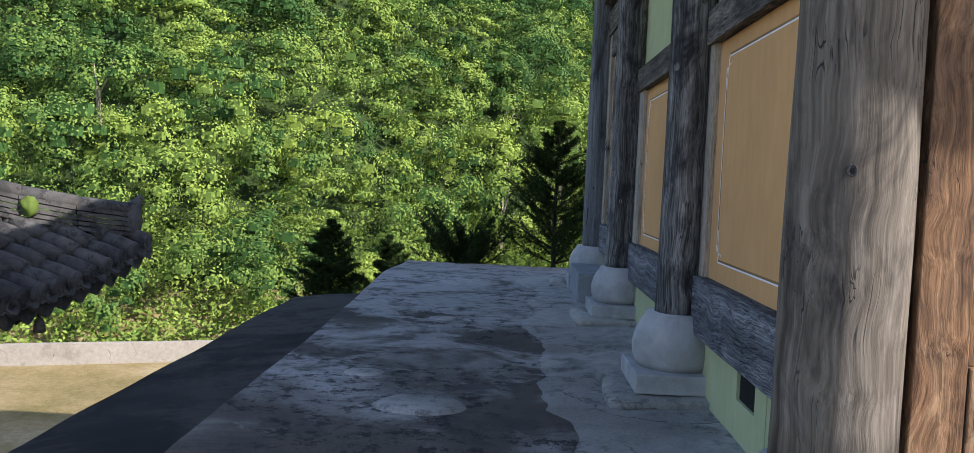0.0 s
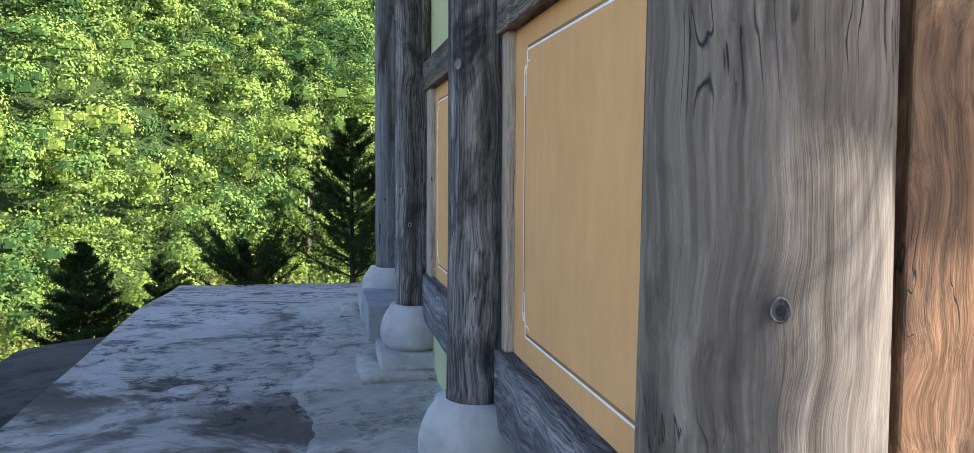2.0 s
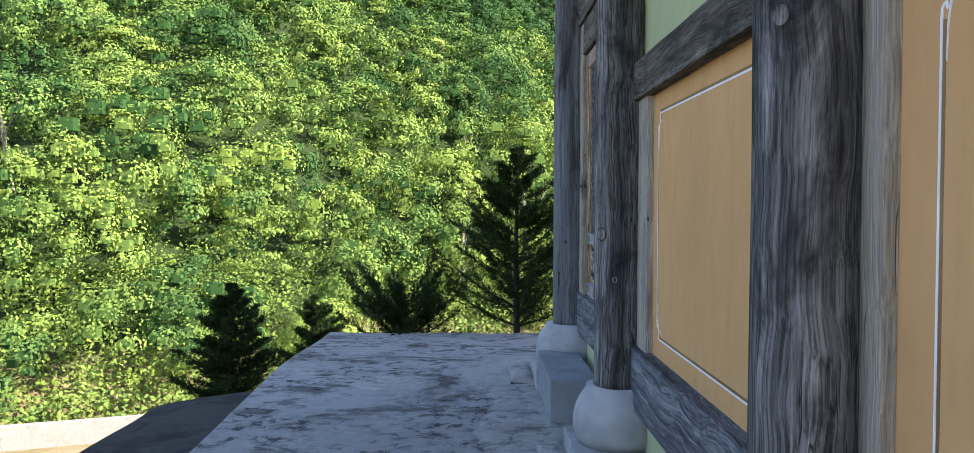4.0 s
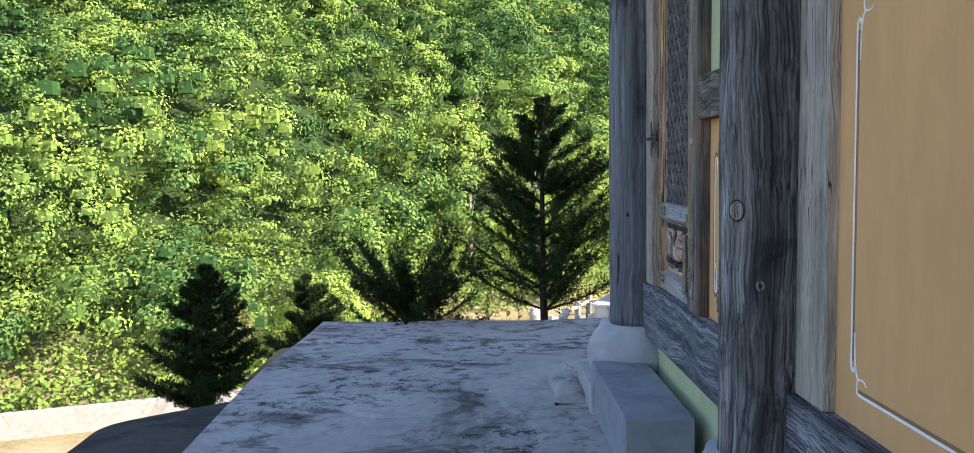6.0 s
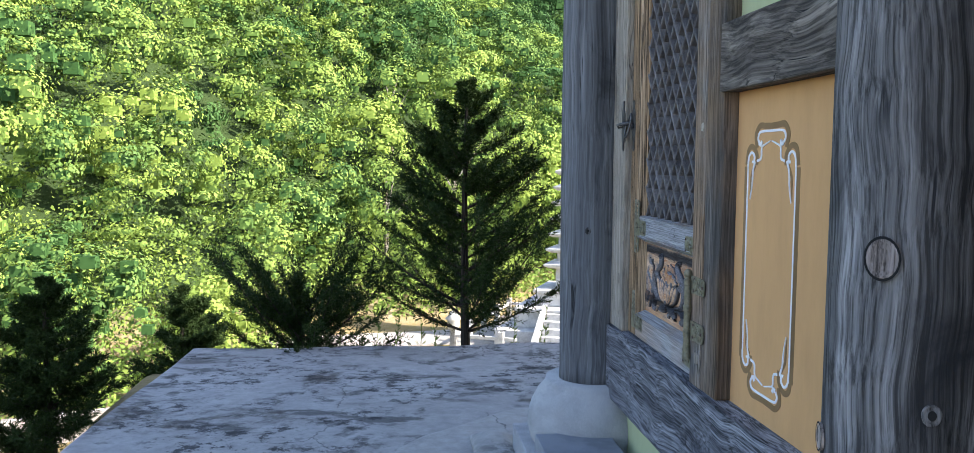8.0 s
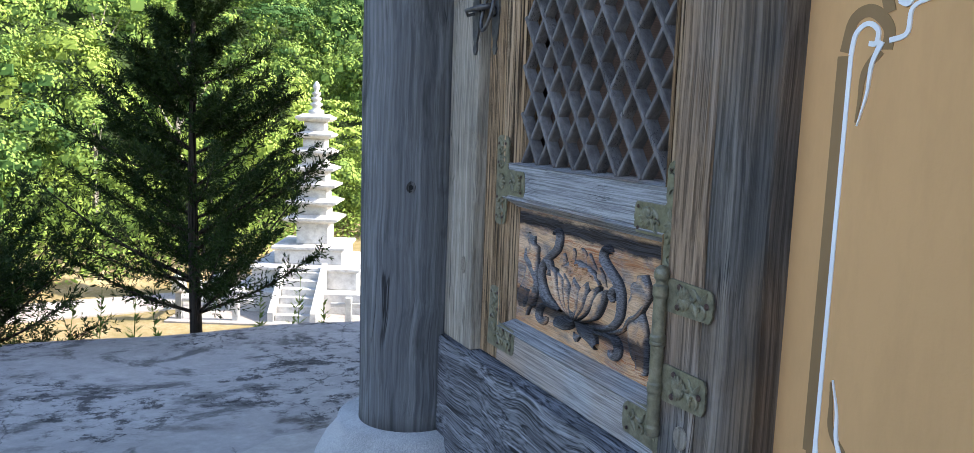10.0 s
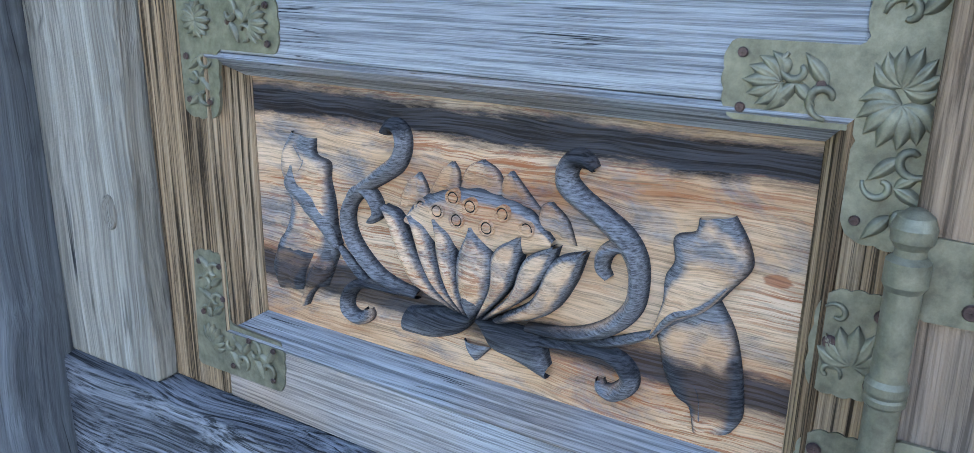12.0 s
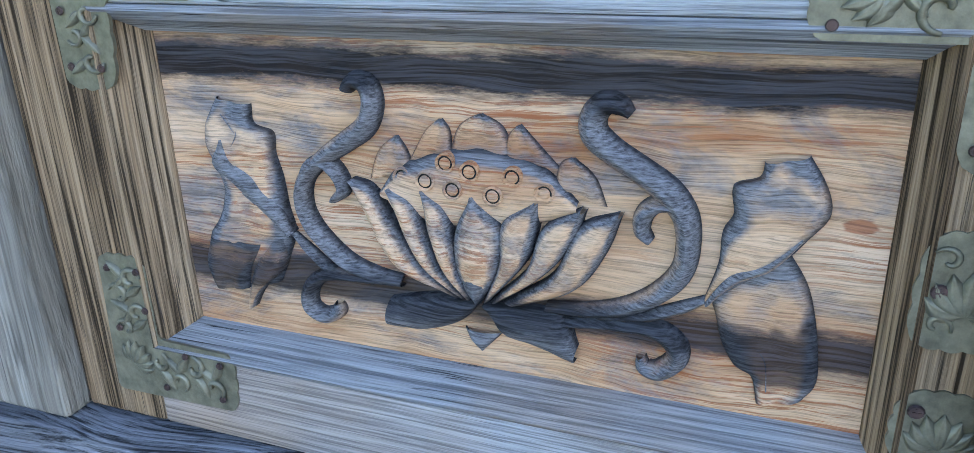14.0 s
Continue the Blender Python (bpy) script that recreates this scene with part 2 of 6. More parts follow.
M["leaf"] = leaf("broad_leaves", [(0.155, 0.215, 0.055), (0.175, 0.24, 0.062), (0.195, 0.262, 0.07)], 0.10)
M["needle"] = leaf("dark_needles", [(0.014, 0.027, 0.008), (0.021, 0.038, 0.011), (0.034, 0.058, 0.015)], 0.08, False)
M["weed"] = leaf("weed_leaves", [(0.08, 0.14, 0.03), (0.12, 0.19, 0.04), (0.2, 0.24, 0.07)], 0.3, False)
M["bark"] = wood("bark", [(0.02, 0.016, 0.012), (0.04, 0.033, 0.027), (0.075, 0.064, 0.054)], stain=0.4, depth=0.02)
M["pale_bark"] = wood("pale_bark", [(0.2, 0.17, 0.13), (0.33, 0.29, 0.23), (0.45, 0.41, 0.34)], stain=0.4, depth=0.02)
M["tile"] = concrete("roof_tile", [(0.032, 0.032, 0.034), (0.052, 0.0515, 0.052), (0.085, 0.083, 0.08)], (0.04, 0.04, 0.042), 0.52, 0.68, 0.7)
M["rafter"] = wood("rafter_wood", [(0.03, 0.03, 0.03), (0.06, 0.055, 0.05), (0.1, 0.09, 0.08)])


def ground_material():
    m, nt, b = mat("yard_ground", 0.95)
    v = coords(nt)
    c = ramp(nt, noise_tex(nt, v, 0.35, 8, 0.65), [(0.35, (0.17, 0.14, 0.065)), (0.5, (0.25, 0.195, 0.105)), (0.65, (0.33, 0.265, 0.17))])
    f = ramp(nt, noise_tex(nt, v, 6, 8, 0.8), [(0.35, (0.72, 0.72, 0.5)), (0.6, grey(1.05))])
    col = mix(nt, 1.0, c, f, "MULTIPLY")
    sep = nt.nodes.new("ShaderNodeSeparateXYZ")
    nt.links.new(v, sep.inputs[0])
    mr = node(nt, "ShaderNodeMapRange")
    mr.inputs["From Min"].default_value = -3.9
    mr.inputs["From Max"].default_value = -2.8
    nt.links.new(sep.outputs["Z"], mr.inputs["Value"])
    far = node(nt, "ShaderNodeMapRange")
    far.inputs["From Min"].default_value = 22.0
    far.inputs["From Max"].default_value = 24.0
    nt.links.new(sep.outputs["Y"], far.inputs["Value"])
    both = nt.nodes.new("ShaderNodeMath")
    both.operation = "MULTIPLY"
    nt.links.new(mr.outputs[0], both.inputs[0])
    nt.links.new(far.outputs[0], both.inputs[1])
    col = mix(nt, both.outputs[0], col, (0.03, 0.05, 0.015))
    nt.links.new(col, b.inputs["Base Color"])
    bump(nt, b, noise_tex(nt, v, 20, 6), 0.6, 0.05)
    return m


M["ground"] = ground_material()


def metal(name, a, b_, rough):
    m, nt, b = mat(name, rough, 0.45)
    v = coords(nt)
    nt.links.new(ramp(nt, noise_tex(nt, v, 38, 6, 0.7), [(0.35, a), (0.65, b_)]), b.inputs["Base Color"])
    bump(nt, b, noise_tex(nt, v, 220, 4), 0.25, 0.0015)
    return m


M["bronze"] = metal("aged_bronze", (0.125, 0.116, 0.08), (0.27, 0.25, 0.175), 0.5)
M["iron"] = metal("dark_iron", (0.05, 0.05, 0.055), (0.13, 0.125, 0.12), 0.5)
M["screw"] = metal("rusty_screw", (0.045, 0.03, 0.03), (0.14, 0.085, 0.075), 0.45)


def attribute(nt, name):
    n = nt.nodes.new("ShaderNodeAttribute")
    n.attribute_name = name
    return n.outputs["Fac"]


def carved(name):
    """Bare carved pine: cream wood, rust-red grain lines, silver-grey worn crests and two charred bands."""
    m, nt, b = mat(name, 0.8)
    tc = nt.nodes.new("ShaderNodeTexCoord")
    obj = tc.outputs["Object"]
    v = coords(nt, (0.35, 0.022, 1))
    warp = noise_tex(nt, coords(nt, (0.3, 0.45, 1)), 8, 3)
    comb = nt.nodes.new("ShaderNodeVectorMath")
    comb.operation = "MULTIPLY_ADD"
    comb.inputs[1].default_value = (0, 0, 0.035)
    nt.links.new(warp, comb.inputs[0])
    nt.links.new(v, comb.inputs[2])
    lines = noise_tex(nt, comb.outputs[0], 380, 4, 0.65)
    fibre = noise_tex(nt, comb.outputs[0], 620, 4, 0.7)
    base = ramp(nt, noise_tex(nt, coords(nt, (1, 0.2, 1)), 12, 5, 0.62), [(0.33, (0.40, 0.20, 0.10)), (0.48, (0.60, 0.375, 0.22)), (0.66, (0.70, 0.50, 0.345))])
    base = mix(nt, 1.0, base, ramp(nt, fibre, [(0.36, grey(0.55)), (0.5, grey(0.98)), (0.62, grey(1.12))]), "MULTIPLY")
    ring = ramp(nt, lines, [(0.535, grey(0)), (0.56, grey(0.9)), (0.60, grey(0.55)), (0.66, grey(0.9))])
    sel = ramp(nt, noise_tex(nt, coords(nt, (1, 0.35, 1)), 8, 3), [(0.44, grey(0.0)), (0.58, grey(1))])
    col = mix(nt, mix(nt, 1.0, ring, sel, "MULTIPLY"), base, (0.33, 0.10, 0.035))
    # a resinous red-brown patch beside the end leaf
    off = nt.nodes.new("ShaderNodeVectorMath")
    off.operation = "MULTIPLY_ADD"
    off.inputs[1].default_value = (0, 26.0, 52.0)
    off.inputs[2].default_value = (0, -26.0 * 9.118, -52.0 * 1.150)
    nt.links.new(obj, off.inputs[0])
    far = nt.nodes.new("ShaderNodeVectorMath")
    far.operation = "LENGTH"
    nt.links.new(off.outputs[0], far.inputs[0])
    edge = nt.nodes.new("ShaderNodeMath")
    edge.operation = "MULTIPLY_ADD"
    nt.links.new(noise_tex(nt, coords(nt, (1, 0.2, 1)), 60, 4), edge.inputs[0])
    edge.inputs[1].default_value = 1.1
    nt.links.new(far.outputs["Value"], edge.inputs[2])
    col = mix(nt, ramp(nt, edge.outputs[0], [(0.0, grey(0.85)), (0.9, grey(0.8)), (0.98, grey(0))]), col, ramp(nt, lines, [(0.42, (0.20, 0.055, 0.025)), (0.58, (0.40, 0.15, 0.07))]))
    # silver-grey weathering: streaks on the flat wood, worn crests on the carving
    silver = ramp(nt, fibre, [(0.36, (0.05, 0.053, 0.06)), (0.5, (0.145, 0.15, 0.165)), (0.64, (0.24, 0.25, 0.27))])
    gr = ramp(nt, noise_tex(nt, coords(nt, (1, 0.35, 1)), 15, 6, 0.72, 0.5), [(0.50, grey(0)), (0.64, grey(0.8))])
    col = mix(nt, gr, col, silver)
    ww = nt.nodes.new("ShaderNodeMath")
    ww.operation = "MULTIPLY_ADD"
    nt.links.new(noise_tex(nt, coords(nt, (1, 0.6, 1)), 70, 5, 0.7), ww.inputs[0])
    ww.inputs[1].default_value = 0.7
    nt.links.new(attribute(nt, "weather"), ww.inputs[2])
    col = mix(nt, ramp(nt, ww.outputs[0], [(0.60, grey(0)), (1.05, grey(0.95))]), col, silver)
    # charred bands
    sep = nt.nodes.new("ShaderNodeSeparateXYZ")
    nt.links.new(obj, sep.inputs[0])
    wob = node(nt, "ShaderNodeMath")
    wob.operation = "MULTIPLY_ADD"
    nt.links.new(noise_tex(nt, coords(nt, (1, 0.2, 1)), 34, 8, 0.78), wob.inputs[0])
    wob.inputs[1].default_value = 0.045
    nt.links.new(sep.outputs["Z"], wob.inputs[2])
    mr = node(nt, "ShaderNodeMapRange")
    mr.inputs["From Min"].default_value = 0.935
    mr.inputs["From Max"].default_value = 1.335
    nt.links.new(wob.outputs[0], mr.inputs["Value"])
    band = ramp(nt, mr.outputs[0], CHAR_BANDS)
    # the attribute holds charred parts and shade painted along the cut edges
    char_shade = nt.nodes.new("ShaderNodeMath")
    char_shade.operation = "MAXIMUM"
    nt.links.new(band, char_shade.inputs[0])
    nt.links.new(attribute(nt, "char_shade"), char_shade.inputs[1])
    col = mix(nt, char_shade.outputs[0], col, ramp(nt, lines, [(0.42, (0.010, 0.010, 0.012)), (0.60, (0.055, 0.056, 0.064))]))
    nt.links.new(col, b.inputs["Base Color"])
    bump(nt, b, mix(nt, 0.35, lines, fibre), 0.8, 0.003)
    return m


CHAR_BANDS = [(0.26, grey(0)), (0.29, grey(0.9)), (0.355, grey(0.9)), (0.385, grey(0)), (0.79, grey(0)), (0.815, grey(0.97)), (0.872, grey(0.97)), (0.90, grey(0.25))]
M["carved"] = carved("carved_pine")


# ---- mesh helpers ----
def part(name, bm, material, parent=None, label="", smooth=False, category="", kind="", group=""):
    me = bpy.data.meshes.new(name)
    if smooth:
        for f in bm.faces:
            f.smooth = True
    bm.to_mesh(me)
    bm.free()
    me.materials.append(material)
    ob = new(name, me)
    if parent:
        ob.parent = parent
        ob.matrix_parent_inverse = world_of(parent).inverted()
    return tagged(ob, label, category, group, kind)


def world_of(ob):
    m = ob.matrix_basis.copy()
    while ob.parent:
        m = ob.parent.matrix_basis @ ob.matrix_parent_inverse @ m
        ob = ob.parent
    return m


def thing(name, at, label, category, group="", kind=""):
    ob = new(name)
    ob.empty_display_size = 0.1
    ob.location = at
    return tagged(ob, label, category, group, kind)


def box(bm, x0, x1, y0, y1, z0, z1, bevel=0.0, seg=1):
    v = [bm.verts.new((x, y, z)) for x in (x0, x1) for y in (y0, y1) for z in (z0, z1)]
    fs = [bm.faces.new([v[i] for i in q]) for q in ((0, 1, 3, 2), (4, 6, 7, 5), (0, 4, 5, 1), (2, 3, 7, 6), (0, 2, 6, 4), (1, 5, 7, 3))]
    if bevel:
        es = {e for f in fs for e in f.edges}
        bmesh.ops.bevel(bm, geom=list(es), offset=bevel, segments=seg, affect="EDGES", profile=0.5)
    return bm


def boxed(*a, **k):
    return box(bmesh.new(), *a, **k)


def lathe(profile, cx, cy, seg=40, wob=0.0, squash=None):
    """Turn a (radius, z) profile about a vertical axis."""
    bm = bmesh.new()
    rings = []
    for r, z in profile:
        ring = []
        for i in range(seg):
            a = 2 * math.pi * i / seg
            d = Vector((math.cos(a), math.sin(a), 0))
            rr = r * (1 + wob * noise.noise(Vector((d.x * 1.5 + cx, d.y * 1.5 + cy, z * 0.9))))
            if wob:
                rr += wob * 0.05 * noise.noise(Vector((d.x * 9 + cx, d.y * 9 + cy * 3, z * 1.5)))
            ring.append(bm.verts.new((cx + d.x * rr, cy + d.y * rr, z)))
        rings.append(ring)
    for a, b in zip(rings, rings[1:]):
        for i in range(seg):
            j = (i + 1) % seg
            bm.faces.new((a[i], a[j], b[j], b[i]))
    bm.faces.new(list(reversed(rings[0])))
    bm.faces.new(rings[-1])
    return bm


def sweep(points, radii, seg=8, bm=None, flat=1.0, up=Vector((0, 0, 1))):
    """A tapered tube through points; flat squeezes it along up."""
    bm = bm or bmesh.new()
    rings = []
    n = len(points)
    for k in range(n):
        p = Vector(points[k])
        d = (Vector(points[min(k + 1, n - 1)]) - Vector(points[max(k - 1, 0)])).normalized()
        s = d.cross(up)
        s = s.normalized() if s.length > 1e-4 else Vector((1, 0, 0))
        w = s.cross(d).normalized()
        r = radii[k]
        rings.append([bm.verts.new(p + (s * math.cos(2 * math.pi * i / seg) + w * math.sin(2 * math.pi * i / seg) * flat) * r) for i in range(seg)])
    for a, b in zip(rings, rings[1:]):
        for i in range(seg):
            j = (i + 1) % seg
            bm.faces.new((a[i], a[j], b[j], b[i]))
    bm.faces.new(list(reversed(rings[0])))
    bm.faces.new(rings[-1])
    return bm


def spline(pts, n=10):
    """Catmull-Rom through points of any dimension."""
    P = [np.array(p, float) for p in pts]
    P = [2 * P[0] - P[1]] + P + [2 * P[-1] - P[-2]]
    out = []
    for i in range(1, len(P) - 2):
        for k in range(n):
            t = k / n
            a, b, c, d = P[i - 1], P[i], P[i + 1], P[i + 2]
            out.append(0.5 * (2 * b + (c - a) * t + (2 * a - 5 * b + 4 * c - d) * t * t + (3 * b - a - 3 * c + d) * t ** 3))
    out.append(P[-2])
    return out


def mesh_from(name, verts, quads, material, parent=None, attr=None, **tags):
    me = bpy.data.meshes.new(name)
    nv, nf = len(verts), len(quads)
    k = quads.shape[1]
    me.vertices.add(nv)
    me.vertices.foreach_set("co", np.asarray(verts, np.float32).ravel())
    me.loops.add(nf * k)
    me.loops.foreach_set("vertex_index", np.asarray(quads, np.int32).ravel())
    me.polygons.add(nf)
    me.polygons.foreach_set("loop_start", np.arange(0, nf * k, k, dtype=np.int32))
    if attr is not None:
        a = me.attributes.new("tint", "FLOAT", "POINT")
        a.data.foreach_set("value", np.asarray(attr, np.float32))
    me.update()
    me.materials.append(material)
    ob = new(name, me)
    if parent:
        ob.parent = parent
        ob.matrix_parent_inverse = world_of(parent).inverted()
    return tagged(ob, **tags)


# ---- ground ----
def smooth(a, b, v):
    t = np.clip((v - a) / (b - a), 0, 1)
    return t * t * (3 - 2 * t)


def hill_foot(x):
    """Where the wooded slope begins: close behind the low wall, farther off behind the pagoda."""
    return 24.6 + 0.35 * (x + 13) + 8.5 * smooth(-16, -2, x) + 5 * smooth(2, 8, x) - 0.35 * np.maximum(0, x - 4) + 0.25 * np.maximum(0, -x - 20)


def ground_height(x, y):
    hill = np.maximum(0, y - hill_foot(x))
    z = -4.5 + 0.43 * hill + 2.0 * smooth(0, 30, hill) * np.sin(x * 0.06 + y * 0.04) + 3 * smooth(20, 80, hill) * np.sin(x * 0.11 - y * 0.03)
    bank = smooth(13.4, 14.0, y) * (1 - smooth(15.6, 22, y)) * (1 - smooth(10, 14, x)) * smooth(-4.5, -3.7, x)
    z = z + bank * (4.5 - 0.80)
    return z


def build_ground():
    xs = np.concatenate([np.linspace(-600, -60, 28), np.linspace(-55, -14, 42), np.linspace(-13, 14, 68), np.linspace(15, 60, 46), np.linspace(65, 600, 28)])
    ys = np.concatenate([np.linspace(-600, -30, 20), np.linspace(-25, 12, 30), np.linspace(13, 24, 45), np.linspace(25, 60, 45), np.linspace(64, 420, 70)])
    X, Y = np.meshgrid(xs, ys)
    Z = ground_height(X, Y)
    v = np.stack([X, Y, Z], -1).reshape(-1, 3)
    nx = len(xs)
    i = (np.arange(len(ys) - 1)[:, None] * nx + np.arange(nx - 1)[None]).ravel()
    q = np.stack([i, i + 1, i + nx + 1, i + nx], -1)
    return mesh_from("ground", v, q, M["ground"], label="dry grass yard and wooded hillside ground", category="ground", kind="structure")


build_ground()


# ---- forest on the hillside ----
def leaf_quads(c, nrm, size, rng, aspect=0.6):
    """Rhombic leaf clumps at c that face nrm."""
    n = len(c)
    r = rng.normal(size=(n, 3))
    u = np.cross(nrm, r)
    u /= np.linalg.norm(u, axis=1, keepdims=True) + 1e-9
    w = np.cross(nrm, u)
    s = size[:, None]
    bend = nrm * s * 0.22
    v = np.stack([c - u * s - bend, c - w * s * aspect, c + u * s - bend, c + w * s * aspect], 1)
    return v.reshape(-1, 3)


def crown(rng, base, height, spread, count, size, flat=False):
    """Leaf clumps on the rounded boughs of one tree's crown, and a filler cube added in each bough to keep its gaps
    dark.
    """
    k = int(rng.integers(22, 36))
    pd = rng.normal(size=(k, 3))
    pd[:, 2] = np.abs(pd[:, 2]) * 1.2 - 0.45
    pd /= np.linalg.norm(pd, axis=1, keepdims=True)
    mid = base + np.array([0, 0, height * 0.52])
    rad = np.array([spread, spread, height * 0.46])
    pc = mid + pd * rad * rng.uniform(0.72, 1.0, (k, 1))
    pr = spread * rng.uniform(0.20, 0.38, k)
    which = rng.choice(k, count, p=pr ** 2 / np.sum(pr ** 2))
    d = rng.normal(size=(count, 3))
    d[:, 2] = d[:, 2] * 0.9 + 0.25
    d += pd[which] * 0.6
    d /= np.linalg.norm(d, axis=1, keepdims=True)
    sq = np.array([1, 1, 0.35 if flat else 0.85])
    wob = 1 + 0.22 * np.sin(d[:, 0] * 7 + which) * np.sin(d[:, 1] * 6 + which * 2.1) * np.cos(d[:, 2] * 6)
    c = pc[which] + d * (pr[which] * wob)[:, None] * sq * rng.uniform(0.72, 1.06, count)[:, None]
    nr = d * 0.85 + pd[which] * 0.35 + rng.normal(size=(count, 3)) * 0.17
    nr /= np.linalg.norm(nr, axis=1, keepdims=True)
    sz = size * rng.uniform(0.55, 1.3, count)
    tw = np.clip(rng.normal(0, 0.07, k), -0.15, 0.15)[which]
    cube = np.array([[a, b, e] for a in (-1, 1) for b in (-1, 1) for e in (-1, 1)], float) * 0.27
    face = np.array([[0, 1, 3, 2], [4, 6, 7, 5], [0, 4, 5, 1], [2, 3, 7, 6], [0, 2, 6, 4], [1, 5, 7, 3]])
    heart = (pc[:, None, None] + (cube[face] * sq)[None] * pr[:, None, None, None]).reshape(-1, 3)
    return c, nr, sz, tw, heart


def build_forest():
    rng = np.random.default_rng(7)
    V, T = [], []
    trunks = bmesh.new()
    d = 22.0
    row = 0
    while d < 156:
        step = 2.3 + d * 0.0225
        arc = d * radians(58)
        n = int(arc / step)
        for i in range(n):
            ang = radians(-37) + radians(58) * (i + rng.uniform(0.1, 0.9)) / n
            dd = d + rng.uniform(-0.5, 0.5) * step
            x, y = -math.sin(ang) * dd * -1, math.cos(ang) * dd
            foot = float(hill_foot(np.array(x)))
            if y < (24.3 + 0.35 * (x + 13) if x < -4.4 else foot + 0.5):
                continue
            z = float(ground_height(np.array(x), np.array(y)))
            h = rng.uniform(3.1, 5.2) * (0.8 if y < foot + 3 else 1.0) * (1 + 0.004 * d)
            sp = h * rng.uniform(0.37, 0.50)
            near = d < 62
            size = 0.027 + 0.0012 * d
            cnt = int((2050 if near else 1350 if d < 110 else 750) * rng.uniform(0.85, 1.15))
            c, nr, sz, tw, heart = crown(rng, np.array([x, y, z]), h, sp, cnt, size, rng.random() < 0.13)
            leaves = leaf_quads(c, nr, sz, rng)
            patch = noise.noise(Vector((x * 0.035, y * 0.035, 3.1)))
            # tint drops with distance; the far left drops more, as painted hillside shade
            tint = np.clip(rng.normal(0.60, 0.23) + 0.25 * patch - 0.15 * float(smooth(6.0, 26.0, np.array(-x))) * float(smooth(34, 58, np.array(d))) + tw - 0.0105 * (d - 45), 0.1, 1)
            # filler cubes get a lower tint, painting the shade inside the crown
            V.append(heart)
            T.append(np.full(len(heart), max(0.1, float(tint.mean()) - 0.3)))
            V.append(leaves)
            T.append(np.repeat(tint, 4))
            if near and rng.random() < 0.07:
                lean = rng.uniform(-0.5, 0.5)
                pts = [(x + lean * t, y - 0.5 * t, z + h * 0.85 * t) for t in (0, 0.35, 0.7, 1)]
                sweep(pts, [0.13, 0.11, 0.08, 0.03], 5, trunks)
                for _ in range(3):
                    t = rng.uniform(0.3, 0.7)
                    p = Vector((x + lean * t, y - 0.5 * t, z + h * 0.85 * t))
                    q = p + Vector((rng.uniform(-1.5, 1.5), rng.uniform(-1, 0.3), rng.uniform(0.8, 2)))
                    sweep([p, (p + q) / 2 + Vector((0, 0, -0.1)), q], [0.05, 0.035, 0.015], 4, trunks)
        d += step * 0.85
        row += 1
    # undergrowth along the forest's foot
    m = 90000
    x = rng.uniform(-30, 24, m)
    y0 = np.where(x < -4.4, 23.6 + 0.35 * (x + 13), hill_foot(x) + 0.3)
    y = y0 + rng.uniform(0, 1, m) * (hill_foot(x) + 8 - y0)
    lump = np.array([noise.noise(Vector((a * 0.5, b * 0.5, 0))) for a, b in zip(x, y)])
    z = ground_height(x, y) + rng.uniform(0, 1, m) ** 1.3 * (1.2 + 1.3 * lump)
    nr = rng.normal(size=(m, 3)) * 0.6 + np.array([0, -0.4, 0.7])
    nr /= np.linalg.norm(nr, axis=1, keepdims=True)
    V.append(leaf_quads(np.stack([x, y, z], 1), nr, rng.uniform(0.05, 0.11, m), rng))
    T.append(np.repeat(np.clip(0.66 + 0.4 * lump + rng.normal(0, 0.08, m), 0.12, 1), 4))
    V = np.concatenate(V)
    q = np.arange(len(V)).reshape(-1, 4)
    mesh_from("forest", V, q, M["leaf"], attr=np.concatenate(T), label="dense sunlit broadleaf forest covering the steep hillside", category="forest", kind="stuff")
    part("forest_trunks", trunks, M["pale_bark"], label="thin pale trunks and limbs among the forest leaves", category="tree trunks", kind="stuff")


build_forest()


# ---- terrace ----
def terrace_z(y):
    return -0.17 * float(smooth(10.6, 14.2, np.array(y)))


def edge_x(y):
    return -2.68 - 0.17 * float(smooth(6.0, 14.2, np.array(y)))


